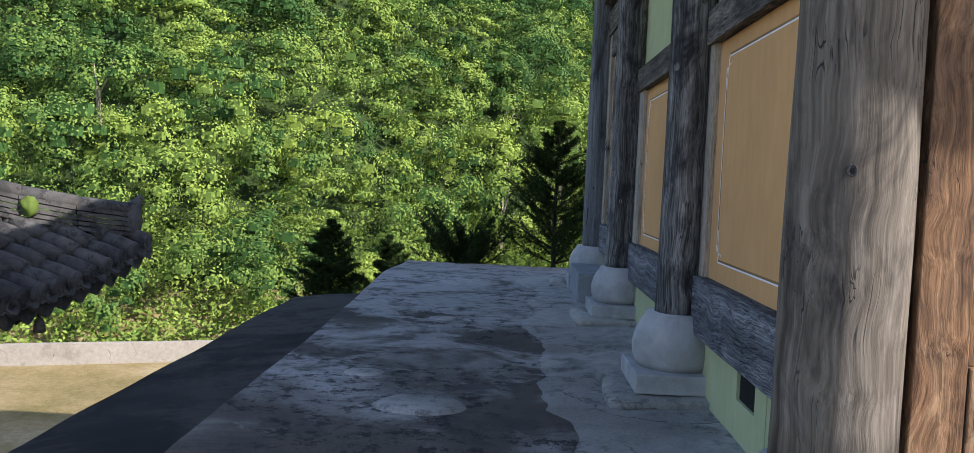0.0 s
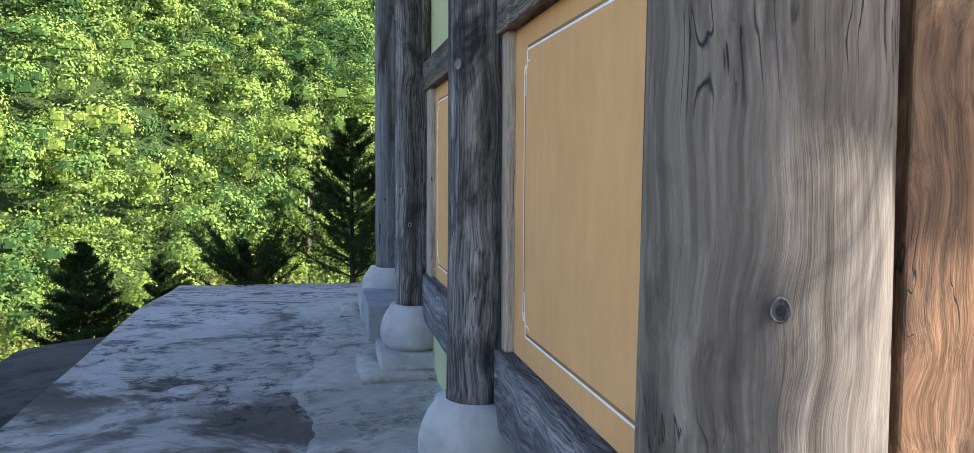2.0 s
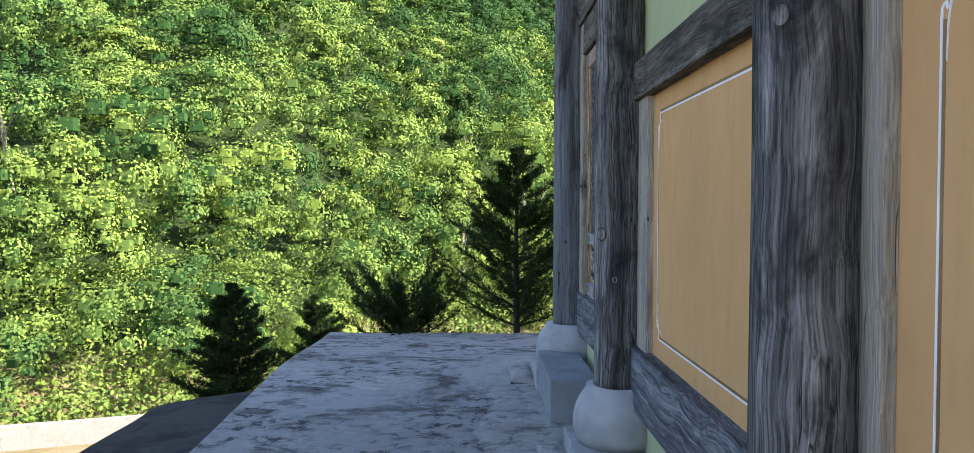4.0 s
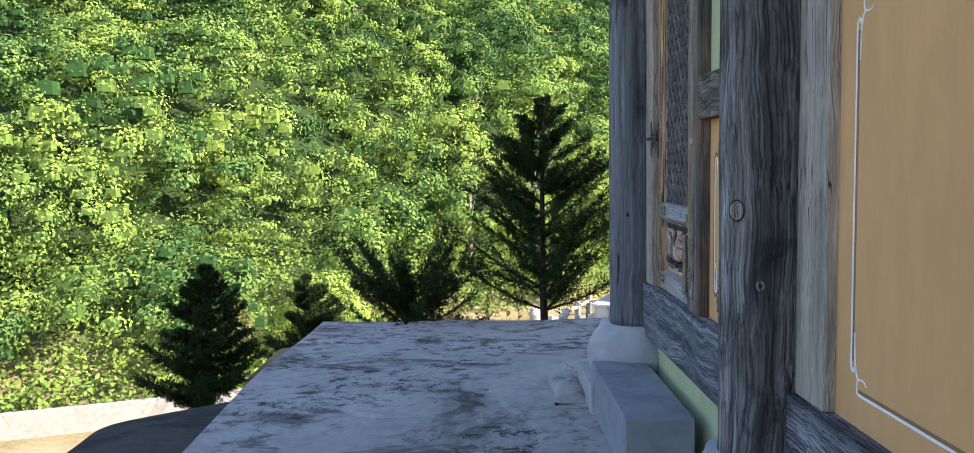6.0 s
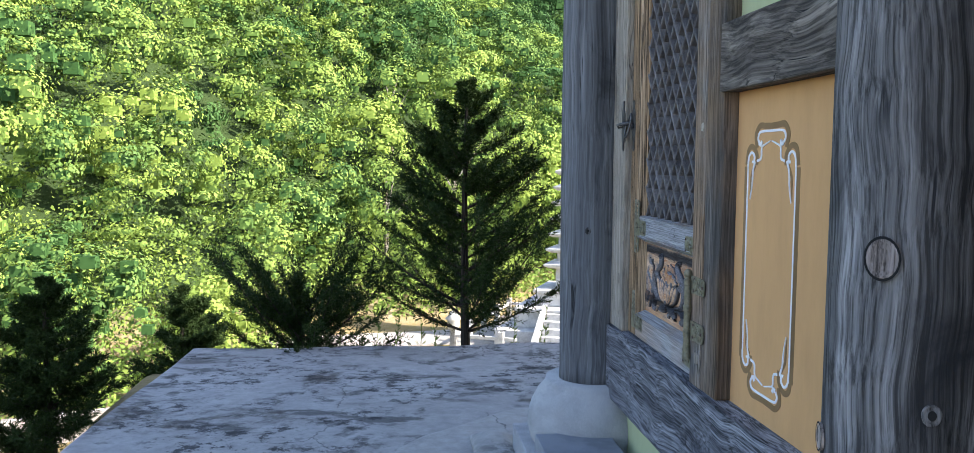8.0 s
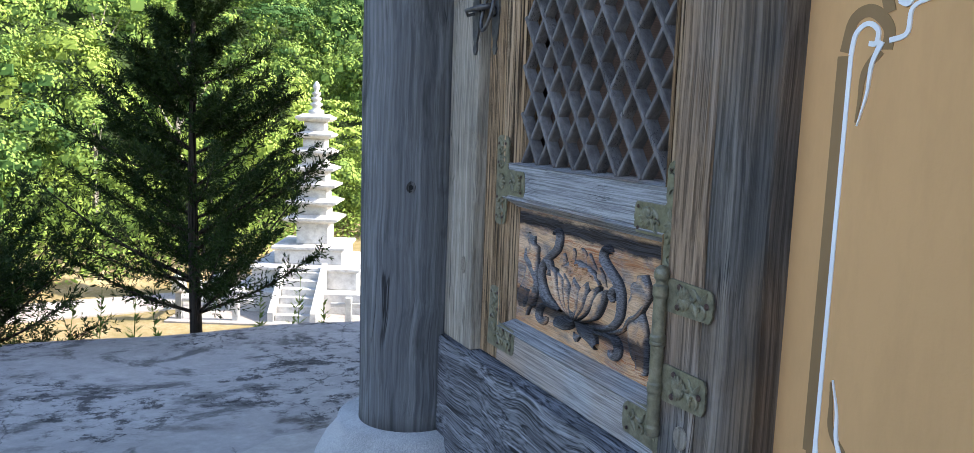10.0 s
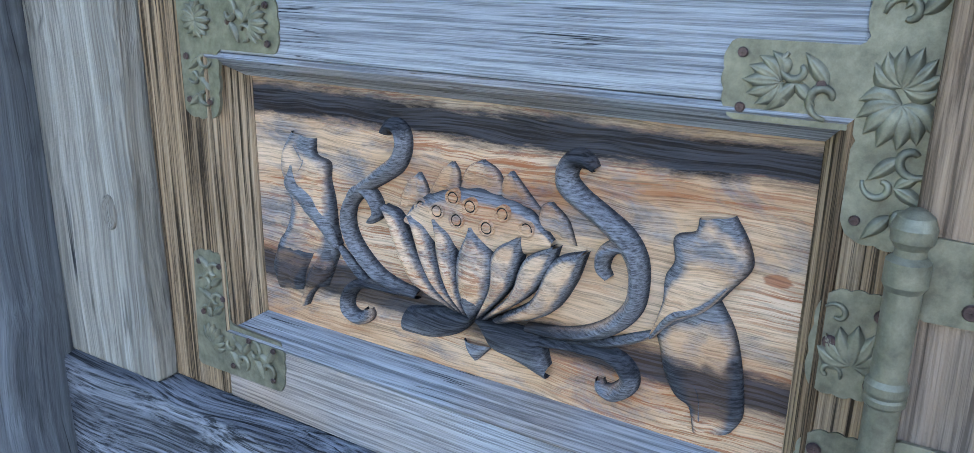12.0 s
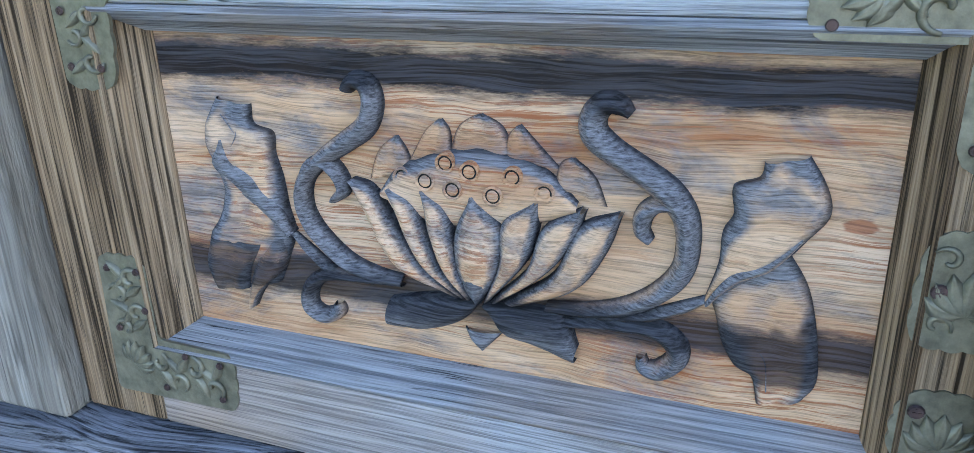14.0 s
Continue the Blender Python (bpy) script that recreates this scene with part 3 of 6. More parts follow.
def build_terrace():
    bm = bmesh.new()
    nx, ny = 60, 150
    grid = []
    for j in range(ny + 1):
        y = -3 + 17.2 * j / ny
        rowv = []
        for i in range(nx + 1):
            t = i / nx
            x = edge_x(y) + (9.0 - edge_x(y)) * t ** 1.7
            z = terrace_z(y) + 0.010 * noise.noise(Vector((x * 0.9, y * 0.9, 0))) + 0.004 * noise.noise(Vector((x * 4, y * 4, 5)))
            if i == 0:
                x += 0.012 * noise.noise(Vector((0, y * 3, 2)))
                z -= 0.012
            yy = y + (0.05 * noise.noise(Vector((x * 1.2, 3, 9))) if j == ny else 0)
            rowv.append(bm.verts.new((x, yy, z)))
        grid.append(rowv)
    for j in range(ny):
        for i in range(nx):
            bm.faces.new((grid[j][i], grid[j][i + 1], grid[j + 1][i + 1], grid[j + 1][i]))
    # sides
    rim = [grid[j][0] for j in range(ny, -1, -1)] + [grid[0][i] for i in range(1, nx + 1)] + [grid[j][nx] for j in range(1, ny + 1)] + [grid[ny][i] for i in range(nx - 1, 0, -1)]
    low = [bm.verts.new((v.co.x, v.co.y, -4.6)) for v in rim]
    for k in range(len(rim)):
        j = (k + 1) % len(rim)
        bm.faces.new((rim[k], low[k], low[j], rim[j]))
    bmesh.ops.recalc_face_normals(bm, faces=bm.faces)
    part("floor_terrace", bm, M["concrete"], smooth=False, label="stained grey concrete terrace with worn patches", category="terrace", kind="structure")
    # lower ledge
    bm = bmesh.new()
    nx, ny = 14, 90
    grid = []
    for j in range(ny + 1):
        y = -3 + 15.3 * j / ny
        rowv = []
        cut = 0.9 * max(0, (y - 11.2) / 1.1) ** 2
        for i in range(nx + 1):
            t = i / nx
            xl = -4.12 + cut + 0.06 * noise.noise(Vector((1, y * 0.8, 4)))
            x = xl + (edge_x(y) + 0.02 - xl) * t
            z = -0.36 - 0.10 * (1 - t) ** 2 + 0.02 * noise.noise(Vector((x * 1.3, y * 1.0, 7))) - 0.10 * float(smooth(11.0, 12.3, np.array(y)))
            rowv.append(bm.verts.new((x, y, z)))
        grid.append(rowv)
    for j in range(ny):
        for i in range(nx):
            bm.faces.new((grid[j][i], grid[j][i + 1], grid[j + 1][i + 1], grid[j + 1][i]))
    rim = [grid[j][0] for j in range(ny, -1, -1)] + [grid[0][i] for i in range(1, nx + 1)] + [grid[j][nx] for j in range(1, ny + 1)] + [grid[ny][i] for i in range(nx - 1, 0, -1)]
    low = [bm.verts.new((v.co.x, v.co.y, -4.6)) for v in rim]
    for k in range(len(rim)):
        j = (k + 1) % len(rim)
        bm.faces.new((rim[k], low[k], low[j], rim[j]))
    bmesh.ops.recalc_face_normals(bm, faces=bm.faces)
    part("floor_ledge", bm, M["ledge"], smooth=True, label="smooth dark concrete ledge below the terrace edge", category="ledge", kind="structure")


build_terrace()


def floor_disc(cx, cy, rx, ry, ring, seedv):
    """A thin irregular mortar patch on the floor."""
    bm = bmesh.new()
    z0 = terrace_z(cy) + 0.010
    c = bm.verts.new((cx, cy, z0 + 0.004))
    a, b = [], []
    for i in range(40):
        an = 2 * math.pi * i / 40
        k = 1 + 0.08 * noise.noise(Vector((math.cos(an) * 1.3, math.sin(an) * 1.3, seedv)))
        p = Vector((cx + math.cos(an) * rx * k, cy + math.sin(an) * ry * k, 0))
        a.append(bm.verts.new((p.x * 0.88 + cx * 0.12, p.y * 0.88 + cy * 0.12, z0 + (0.012 if ring else 0.006))))
        b.append(bm.verts.new((p.x, p.y, z0 - 0.012)))
    for i in range(40):
        j = (i + 1) % 40
        bm.faces.new((a[i], a[j], c))
        bm.faces.new((b[i], b[j], a[j], a[i]))
    part("mortar_patch", bm, M["mortar"], smooth=True, label="round pale mortar patch on the concrete terrace", category="floor patch", group="mortar patches")


for args in ((-1.56, 4.32, 0.28, 0.20, True, 1), (-2.02, 5.05, 0.14, 0.10, False, 2), (-1.66, 7.33, 0.15, 0.11, False, 3), (-1.55, 10.2, 0.40, 0.30, False, 4)):
    floor_disc(*args)

# ---- hall ----
WX = 0.16
COLS = [("P1", 0.04, 2.336, 0.199), ("P2", 0.03, 4.875, 0.145), ("P3", 0.043, 7.68, 0.155), ("P4", 0.056, 10.253, 0.168)]


def column(cx, cy, r, label):
    z0 = 0.42 if r > 0.17 else 0.545
    prof = [(r * 1.015, z0), (r * 1.0, 0.60)] + [(r * (1 - 0.02 * k / 24), 0.60 + 3.2 * k / 24) for k in range(1, 25)]
    th = thing("wooden_column", (cx, cy, z0), label, "column", "hall columns")
    part("shaft", lathe(prof, cx, cy, 56, 0.05), M["corner_column" if r > 0.17 else "pale_column" if cy > 10 else "column"], th, smooth=True)
    return th


def base_stone(cx, cy, pad=True, k=1.0, top=0.545):
    th = thing("column_base", (cx, cy, 0.08), "rounded pale granite column base on a square plinth", "column base", "column bases")
    bm = lathe([(r_ * k, 0.195 + (z_ - 0.195) * (top - 0.195) / 0.35) for r_, z_ in ((0.24, 0.195), (0.268, 0.24), (0.28, 0.30), (0.278, 0.36), (0.263, 0.42), (0.238, 0.475), (0.212, 0.51), (0.205, 0.522), (0.20, 0.545))], cx, cy, 48, 0.01)
    part("drum", bm, M["granite"], th, smooth=True)
    part("plinth", boxed(cx - 0.30 * k, cx + 0.30 * k, cy - 0.32 * k, cy + 0.32 * k, 0.075 if pad else -0.03, 0.197, 0.008, 2), M["granite"], th)
    if pad:
        bm = boxed(cx - 0.46, cx + 0.3, cy - 0.44, cy + 0.46, -0.05, 0.078)
        bmesh.ops.subdivide_edges(bm, edges=bm.edges[:], cuts=7, use_grid_fill=True)
        for v in bm.verts:
            v.co += Vector((noise.noise(v.co * 3), noise.noise(v.co * 3 + Vector((5, 5, 5))), 0.35 * noise.noise(v.co * 4))) * 0.05
            if v.co.z > 0.03:
                k = max(abs(v.co.x - cx + 0.08) - 0.34, abs(v.co.y - cy) - 0.40, 0)
                v.co.z -= k * 0.5
        part("mortar_bed", bm, M["mortar"], th, "rough cracked mortar bed", True)
    return th


for nm, cx, cy, r in COLS:
    base_stone(cx, cy, nm != "P4", 1.16 if nm == "P4" else 1.2 if nm == "P1" else 1.0, 0.42 if nm == "P1" else 0.545)
    column(cx, cy, r, "weathered grey round timber column with cracks and knots" if nm != "P1" else "broad weathered grey corner column with a dark water stain")


# plaster below the sills, with a vent opening in the first bay
TOPZ = 3.6
wall_w = thing("wall_west", (0.2, 6, 0), "timber-framed hall wall with ochre and pale green plaster panels", "wall", kind="structure")


def wpart(name, y0, y1, z0, z1, x0=WX, x1=0.30, m="green", label="", bevel=0.0):
    return part(name, boxed(x0, x1, y0, y1, z0, z1, bevel), M[m], wall_w, label)


for y0, y1, z0, z1 in ((2.40, 3.59, -0.05, 0.45), (3.91, 4.80, -0.05, 0.45), (3.59, 3.91, -0.05, 0.237), (3.59, 3.91, 0.404, 0.45)):
    wpart("base_plaster", y0, y1, z0, z1, label="pale green plaster")
# a solid dark block fills the vent and stands for the shade inside
part("vent_inside", boxed(0.178, 0.29, 3.585, 3.915, 0.23, 0.41), M["dark"], wall_w, "dark block filling the vent opening, in place of its shade")
wpart("base_plaster", 4.95, 7.60, -0.05, 0.45, label="pale green plaster")
wpart("base_plaster", 7.76, 10.2, -0.05, 0.51, label="pale green plaster")
wpart("plaster_joint", 3.40, 3.412, 0.0, 0.44, 0.156, 0.162, "green")
# ochre panels
wpart("ochre_panel", 2.45, 4.66, 0.80, 2.24, m="ochre", label="ochre plaster panel with a fine white painted border")
wpart("ochre_panel", 5.08, 7.31, 0.80, 2.24, m="ochre", label="ochre plaster panel with a fine white painted border")
wpart("ochre_panel", 7.80, 8.79, 0.80, 1.85, m="ochre", label="ochre plaster panel with a scrolled white and brown border")
# upper green plaster
wpart("upper_plaster", 2.40, 4.80, 2.44, 3.4, label="pale green plaster")
wpart("upper_plaster", 4.95, 7.60, 2.44, 3.4, label="pale green plaster")
wpart("upper_plaster", 7.76, 8.80, 2.05, 3.4, label="pale green plaster")


def timber(name, x0, x1, y0, y1, z0, z1, m, label, category, bev=0.006, rough_amp=0.003):
    bm = boxed(x0, x1, y0, y1, z0, z1, bev, 2)
    n = max(2, int(max(y1 - y0, z1 - z0) / 0.08))
    ax = 1 if y1 - y0 > z1 - z0 else 2
    lo = (y0, z0)[ax - 1]
    span = (y1 - y0, z1 - z0)[ax - 1]
    for k in range(1, n):
        co = [0, 0, 0]
        co[ax] = lo + span * k / n
        no = [0, 0, 0]
        no[ax] = 1
        bmesh.ops.bisect_plane(bm, geom=bm.verts[:] + bm.edges[:] + bm.faces[:], plane_co=co, plane_no=no)
    for v in bm.verts:
        v.co += Vector((noise.noise(v.co * 2.3), noise.noise(v.co * 2.3 + Vector((9, 0, 0))) if ax == 2 else 0, noise.noise(v.co * 2.3 + Vector((0, 9, 0))) if ax == 1 else 0)) * rough_amp
    return part(name, bm, M[m], label=label, category=category, kind="structure")


timber("sill_beam_1", 0.085, 0.30, 2.45, 4.80, 0.44, 0.80, "sill", "dark weathered timber sill beam under the ochre panel", "sill beam")
timber("sill_beam_2", 0.085, 0.30, 4.95, 7.60, 0.44, 0.80, "sill", "dark weathered timber sill beam under the ochre panel", "sill beam")
timber("sill_beam_3", 0.085, 0.30, 7.76, 10.18, 0.50, 0.845, "sill", "dark grooved timber sill beam under the lattice door", "sill beam")
timber("rail_beam_1", 0.09, 0.30, 2.45, 4.80, 2.235, 2.45, "beam", "weathered timber rail above the ochre panel", "beam")
timber("rail_beam_2", 0.09, 0.30, 4.95, 7.60, 2.235, 2.45, "beam", "weathered timber rail above the ochre panel", "beam")
timber("rail_beam_3", 0.10, 0.30, 7.76, 8.80, 1.845, 2.06, "beam", "weathered timber rail above the scrolled panel", "beam")
timber("post_1", 0.12, 0.29, 4.655, 4.79, 0.80, 2.236, "post", "pale weathered timber post beside the column", "post")
timber("post_2", 0.12, 0.29, 4.97, 5.085, 0.80, 2.236, "post", "pale weathered timber post beside the column", "post")
timber("post_3", 0.12, 0.29, 7.305, 7.57, 0.80, 2.236, "post", "pale weathered timber post beside the column", "post")
timber("door_jamb_1", 0.105, 0.30, 8.925, 9.022, 0.845, 3.2, "jamb", "grey and brown weathered timber door jamb", "door jamb")
timber("door_jamb_3", 0.108, 0.30, 8.785, 8.9235, 0.845, 3.2, "dark_jamb", "blackened grey timber board beside the door jamb", "door jamb")
timber("door_jamb_2", 0.105, 0.30, 9.905, 10.13, 0.845, 3.2, "post", "pale weathered timber door jamb with a knot", "door jamb")
timber("lintel", 0.08, 0.32, 2.5, 10.2, 3.2, 3.5, "beam", "weathered timber head beam along the hall", "beam")
timber("door_head", 0.105, 0.30, 9.022, 9.905, 2.92, 3.2, "beam", "weathered timber door head", "beam")

# south wall, round the corner
wall_s = thing("wall_south", (2, 2.4, 0), "sunlit ochre plaster wall beyond the corner column", "wall", kind="structure")
part("ochre_panel", boxed(0.655, 3.2, 2.32, 2.45, 0.80, 2.9), M["ochre"], wall_s, "ochre plaster panel with a scrolled white border")
part("base_plaster", boxed(0.43, 3.2, 2.32, 2.45, -0.05, 0.45), M["green"], wall_s, "pale green plaster")
part("upper_plaster", boxed(0.2, 3.2, 2.33, 2.45, 2.9, 3.6), M["green"], wall_s, "pale green plaster")
timber("post_4", 0.245, 0.425, 2.245, 2.44, -0.03, 3.4, "warm_post", "reddish brown timber post with a gap beside the column", "post")
timber("post_5", 0.432, 0.66, 2.27, 2.44, 0.80, 3.4, "warm_post", "reddish brown knotty timber post", "post")
timber("sill_beam_4", 0.43, 3.2, 2.24, 2.44, 0.44, 0.80, "warm_post", "brown timber sill beam in the sun", "sill beam")
# rest of the hall: closing walls, floor inside and roof
part("wall_north", boxed(0.2, 9.0, 10.20, 10.34, -0.05, 3.6), M["ochre"], label="plain ochre end wall of the hall", category="wall", kind="structure")
part("wall_east", boxed(8.9, 9.04, 2.4, 10.3, -0.05, 3.6), M["plain"], label="plain back wall of the hall", category="wall", kind="structure")
part("wall_south_end", boxed(3.2, 9.0, 2.33, 2.47, -0.05, 3.6), M["ochre"], label="plain ochre front wall of the hall", category="wall", kind="structure")
part("ceiling", boxed(0.3, 8.9, 2.45, 10.2, 3.5, 3.58), M["dark"], label="dark hall ceiling", category="ceiling", kind="structure")


def hall_roof():
    bm = bmesh.new()
    e = 1.9
    lo = [(-0.95, 0.62), (9 + e, 0.62), (9 + e, 13.15), (-0.95, 13.15)]
    a = [bm.verts.new((x, y, 4.47)) for x, y in lo]
    a2 = [bm.verts.new((x, y, 4.67)) for x, y in lo]
    cz = 4.57
    r = [bm.verts.new((4.5, 4.0, 7.7)), bm.verts.new((4.5, 9.4, 7.7))]
    u = [bm.verts.new((x, y, cz)) for x, y in ((0.0, 2.3), (9.0, 2.3), (9.0, 10.3), (0.0, 10.3))]
    for i in range(4):
        j = (i + 1) % 4
        bm.faces.new((a[i], a[j], a2[j], a2[i]))
        bm.faces.new((a[i], u[i], u[j], a[j]))
    bm.faces.new((a2[0], a2[1], r[0]))
    bm.faces.new((a2[1], a2[2], r[1], r[0]))
    bm.faces.new((a2[2], a2[3], r[1]))
    bm.faces.new((a2[3], a2[0], r[0], r[1]))
    bm.faces.new((u[0], u[3], u[2], u[1]))
    bmesh.ops.recalc_face_normals(bm, faces=bm.faces)
    part("roof", bm, M["tile"], label="tall tiled hall roof with deep eaves", category="roof", kind="structure")
    for n_, b4 in (("frieze_west", (0.0, 0.2, 2.3, 10.3)), ("frieze_north", (0.2, 9, 10.15, 10.35)), ("frieze_south", (0.2, 9, 2.28, 2.48)), ("frieze_east", (8.85, 9.05, 2.48, 10.15))):
        part(n_, boxed(b4[0], b4[1], b4[2], b4[3], 3.6, 4.58), M["beam"], label="plain timber frieze under the eaves", category="frieze", kind="structure")


hall_roof()


# granite step before the door
step = thing("stone_step", (-0.1, 9.385, 0.0), "smooth blue-grey granite step block before the door", "step")
part("block", boxed(-0.272, 0.082, 8.75, 10.02, 0.012, 0.335, 0.006, 2), M["step_granite"], step)
part("mortar_bed", boxed(-0.285, 0.082, 8.735, 10.035, -0.03, 0.012, 0.006), M["mortar"], step, "thin mortar joint under the block")
bm = boxed(-0.50, -0.27, 10.12, 10.95, -0.04, 0.09)
bmesh.ops.subdivide_edges(bm, edges=bm.edges[:], cuts=6, use_grid_fill=True)
for v in bm.verts:
    if v.co.z > 0.02:
        k = max(abs(v.co.x + 0.385) - 0.06, abs(v.co.y - 10.53) - 0.3, 0)
        v.co.z -= k * 0.6
    v.co += Vector((noise.noise(v.co * 4), noise.noise(v.co * 4 + Vector((3, 0, 0))), 0.4 * noise.noise(v.co * 5))) * 0.04
part("mortar_hump", bm, M["mortar"], smooth=True, label="rounded mortar hump beside the column plinth", category="mortar")


# ---- lattice door ----
DX = 0.135
door = thing("door_1", (DX, 9.46, 0.845), "closed weathered lattice door with a carved lotus panel and bronze fittings", "door", kind="structure")


def dpart(name, y0, y1, z0, z1, m, x0=DX, x1=0.25, label="", bevel=0.004):
    return part(name, boxed(x0, x1, y0, y1, z0, z1, bevel, 2), M[m], door, label)


CY0, CY1, CZ0, CZ1 = 9.10, 9.74, 0.975, 1.272
dpart("stile", 9.79, 9.90, 0.85, 2.915, "stile")
dpart("stile", 9.027, 9.072, 0.85, 2.915, "stile")
dpart("bottom_rail", 9.072, 9.79, 0.85, 0.942, "rail")
dpart("middle_rail", 9.072, 9.79, 1.302, 1.386, "rail")
dpart("top_rail", 9.072, 9.79, 2.79, 2.915, "rail")


def moulding(y0, y1, z0, z1, w, name_m):
    """Four sloping mouldings round an opening, mitred at the corners."""
    oy0, oy1, oz0, oz1 = y0 - w[0], y1 + w[1], z0 - w[2], z1 + w[3]
    steps = [(0.0, DX), (0.18, DX - 0.004), (0.45, DX + 0.004), (0.55, DX + 0.012), (0.9, DX + 0.026), (1.0, DX + 0.042)]
    loops = []
    for t, x in steps:
        loops.append([(x, oy0 + (y0 - oy0) * t, oz0 + (z0 - oz0) * t), (x, oy1 + (y1 - oy1) * t, oz0 + (z0 - oz0) * t), (x, oy1 + (y1 - oy1) * t, oz1 + (z1 - oz1) * t), (x, oy0 + (y0 - oy0) * t, oz1 + (z1 - oz1) * t)])
    for s, mm in ((0, "rail"), (1, "stile"), (2, "rail"), (3, "stile")):
        bm = bmesh.new()
        e = (s + 1) % 4
        rows = [[bm.verts.new(l[s]), bm.verts.new(l[e])] for l in loops]
        b0 = bm.verts.new((0.20, *loops[0][s][1:]))
        b1 = bm.verts.new((0.20, *loops[0][e][1:]))
        c0 = bm.verts.new((0.20, *loops[-1][s][1:]))
        c1 = bm.verts.new((0.20, *loops[-1][e][1:]))
        rows = [[b0, b1]] + rows + [[c0, c1]]
        for r0, r1 in zip(rows, rows[1:]):
            bm.faces.new((r0[0], r0[1], r1[1], r1[0]))
        bmesh.ops.recalc_face_normals(bm, faces=bm.faces)
        part("moulding", bm, M[mm], door)


moulding(CY0, CY1, CZ0, CZ1, (0.028, 0.05, 0.033, 0.03), "rail")
moulding(9.10, 9.725, 1.392, 2.77, (0.028, 0.065, 0.006, 0.02), "rail")
board = part("carved_board", boxed(0.168, 0.185, CY0 - 0.01, CY1 + 0.01, CZ0 - 0.01, CZ1 + 0.01), M["carved"], door, "bare pine board carved with a lotus")
# lattice of crossed slats
LY0, LY1, LZ0, LZ1 = 9.10, 9.725, 1.392, 2.77


def lattice():
    pitch = 0.0885
    rise = 1.35
    n = 0
    for sgn, x0, x1 in ((1, 0.150, 0.180), (-1, 0.1535, 0.180)):
        k = -60
        while k < 60:
            c = k * pitch
            pts = []
            # z - LZ0 = sgn*rise*(y-LY0) + c*rise
            for y in (LY0, LY1):
                z = LZ0 + sgn * rise * (y - LY0) + c * rise
                pts.append((y, z))
            (ya, za), (yb, zb) = pts
            # clip to the opening
            def at_z(zz):
                return LY0 + (zz - LZ0 - c * rise) / (sgn * rise)
            P = []
            for (y, z) in pts:
                zz = min(max(z, LZ0), LZ1)
                P.append((at_z(zz), zz))
            (ya, za), (yb, zb) = P
            k += 1
            if min(ya, yb) < LY0 - 1e-6 or max(ya, yb) > LY1 + 1e-6 or abs(yb - ya) < 0.01:
                continue
            d = Vector((0, yb - ya, zb - za))
            L = d.length
            d.normalize()
            s = Vector((0, -d.z, d.y)) * 0.0054
            bm = bmesh.new()
            A, B = Vector((0, ya, za)), Vector((0, yb, zb))
            q = []
            for p in (A, B):
                q.append([bm.verts.new(Vector((x1, 0, 0)) + p - s), bm.verts.new(Vector((x0 + 0.004, 0, 0)) + p - s), bm.verts.new(Vector((x0, 0, 0)) + p - s * 0.72), bm.verts.new(Vector((x0, 0, 0)) + p + s * 0.72), bm.verts.new(Vector((x0 + 0.004, 0, 0)) + p + s), bm.verts.new(Vector((x1, 0, 0)) + p + s)])
            for i in range(5):
                bm.faces.new((q[0][i], q[0][i + 1], q[1][i + 1], q[1][i]))
            bmesh.ops.recalc_face_normals(bm, faces=bm.faces)
            part("slat", bm, M["lattice"], door)
            n += 1


lattice()
M["screen"], _nt, _b = mat("paper_screen", 0.9)
_w = _nt.nodes.new("ShaderNodeTexBrick")
_w.offset = 0.0
for _k, _v in (("Scale", 1.0), ("Mortar Size", 0.0006), ("Brick Width", 0.0035), ("Row Height", 0.0035)):
    _w.inputs[_k].default_value = _v
_w.inputs["Color1"].default_value = (0.15, 0.095, 0.072, 1)
_w.inputs["Color2"].default_value = (0.13, 0.082, 0.062, 1)
_w.inputs["Mortar"].default_value = (0.10, 0.066, 0.052, 1)
_nt.links.new(coords(_nt, (1, 1, 1), (0, radians(90), 0)), _w.inputs["Vector"])
_nt.links.new(_w.outputs[0], _b.inputs["Base Color"])
part("paper_screen", boxed(0.240, 0.245, 9.04, 9.80, 1.36, 2.80), M["screen"], door, "pale woven paper screen behind the lattice")


def mortar_strip():
    """A thin skim of paler cement along the foot of the wall."""
    bm = bmesh.new()
    rows = []
    for j in range(121):
        y = 3.0 + 8.6 * j / 120
        ends = 0.55 * min(1, max(0, (y - 3.0) / 0.5)) * min(1, (11.6 - y) / 0.6)
        xl = -0.28 - ends - 0.26 * noise.noise(Vector((0, y * 0.9, 6))) - 0.07 * noise.noise(Vector((0, y * 4.5, 2)))
        row = []
        for i in range(13):
            t = i / 12
            x = xl + (0.17 - xl) * t
            z = terrace_z(y) + 0.010 * noise.noise(Vector((x * 0.9, y * 0.9, 0))) + 0.004 * noise.noise(Vector((x * 4, y * 4, 5))) + (0.010 if i else -0.006) + 0.02 * t * t
            row.append(bm.verts.new((x, y, z)))
        rows.append(row)
    for a, b in zip(rows, rows[1:]):
        for i in range(12):
            bm.faces.new((a[i], a[i + 1], b[i + 1], b[i]))
    part("floor_skim", bm, M["mortar"], smooth=True, label="thin skim of pale cement along the wall foot", category="floor", kind="structure")


mortar_strip()


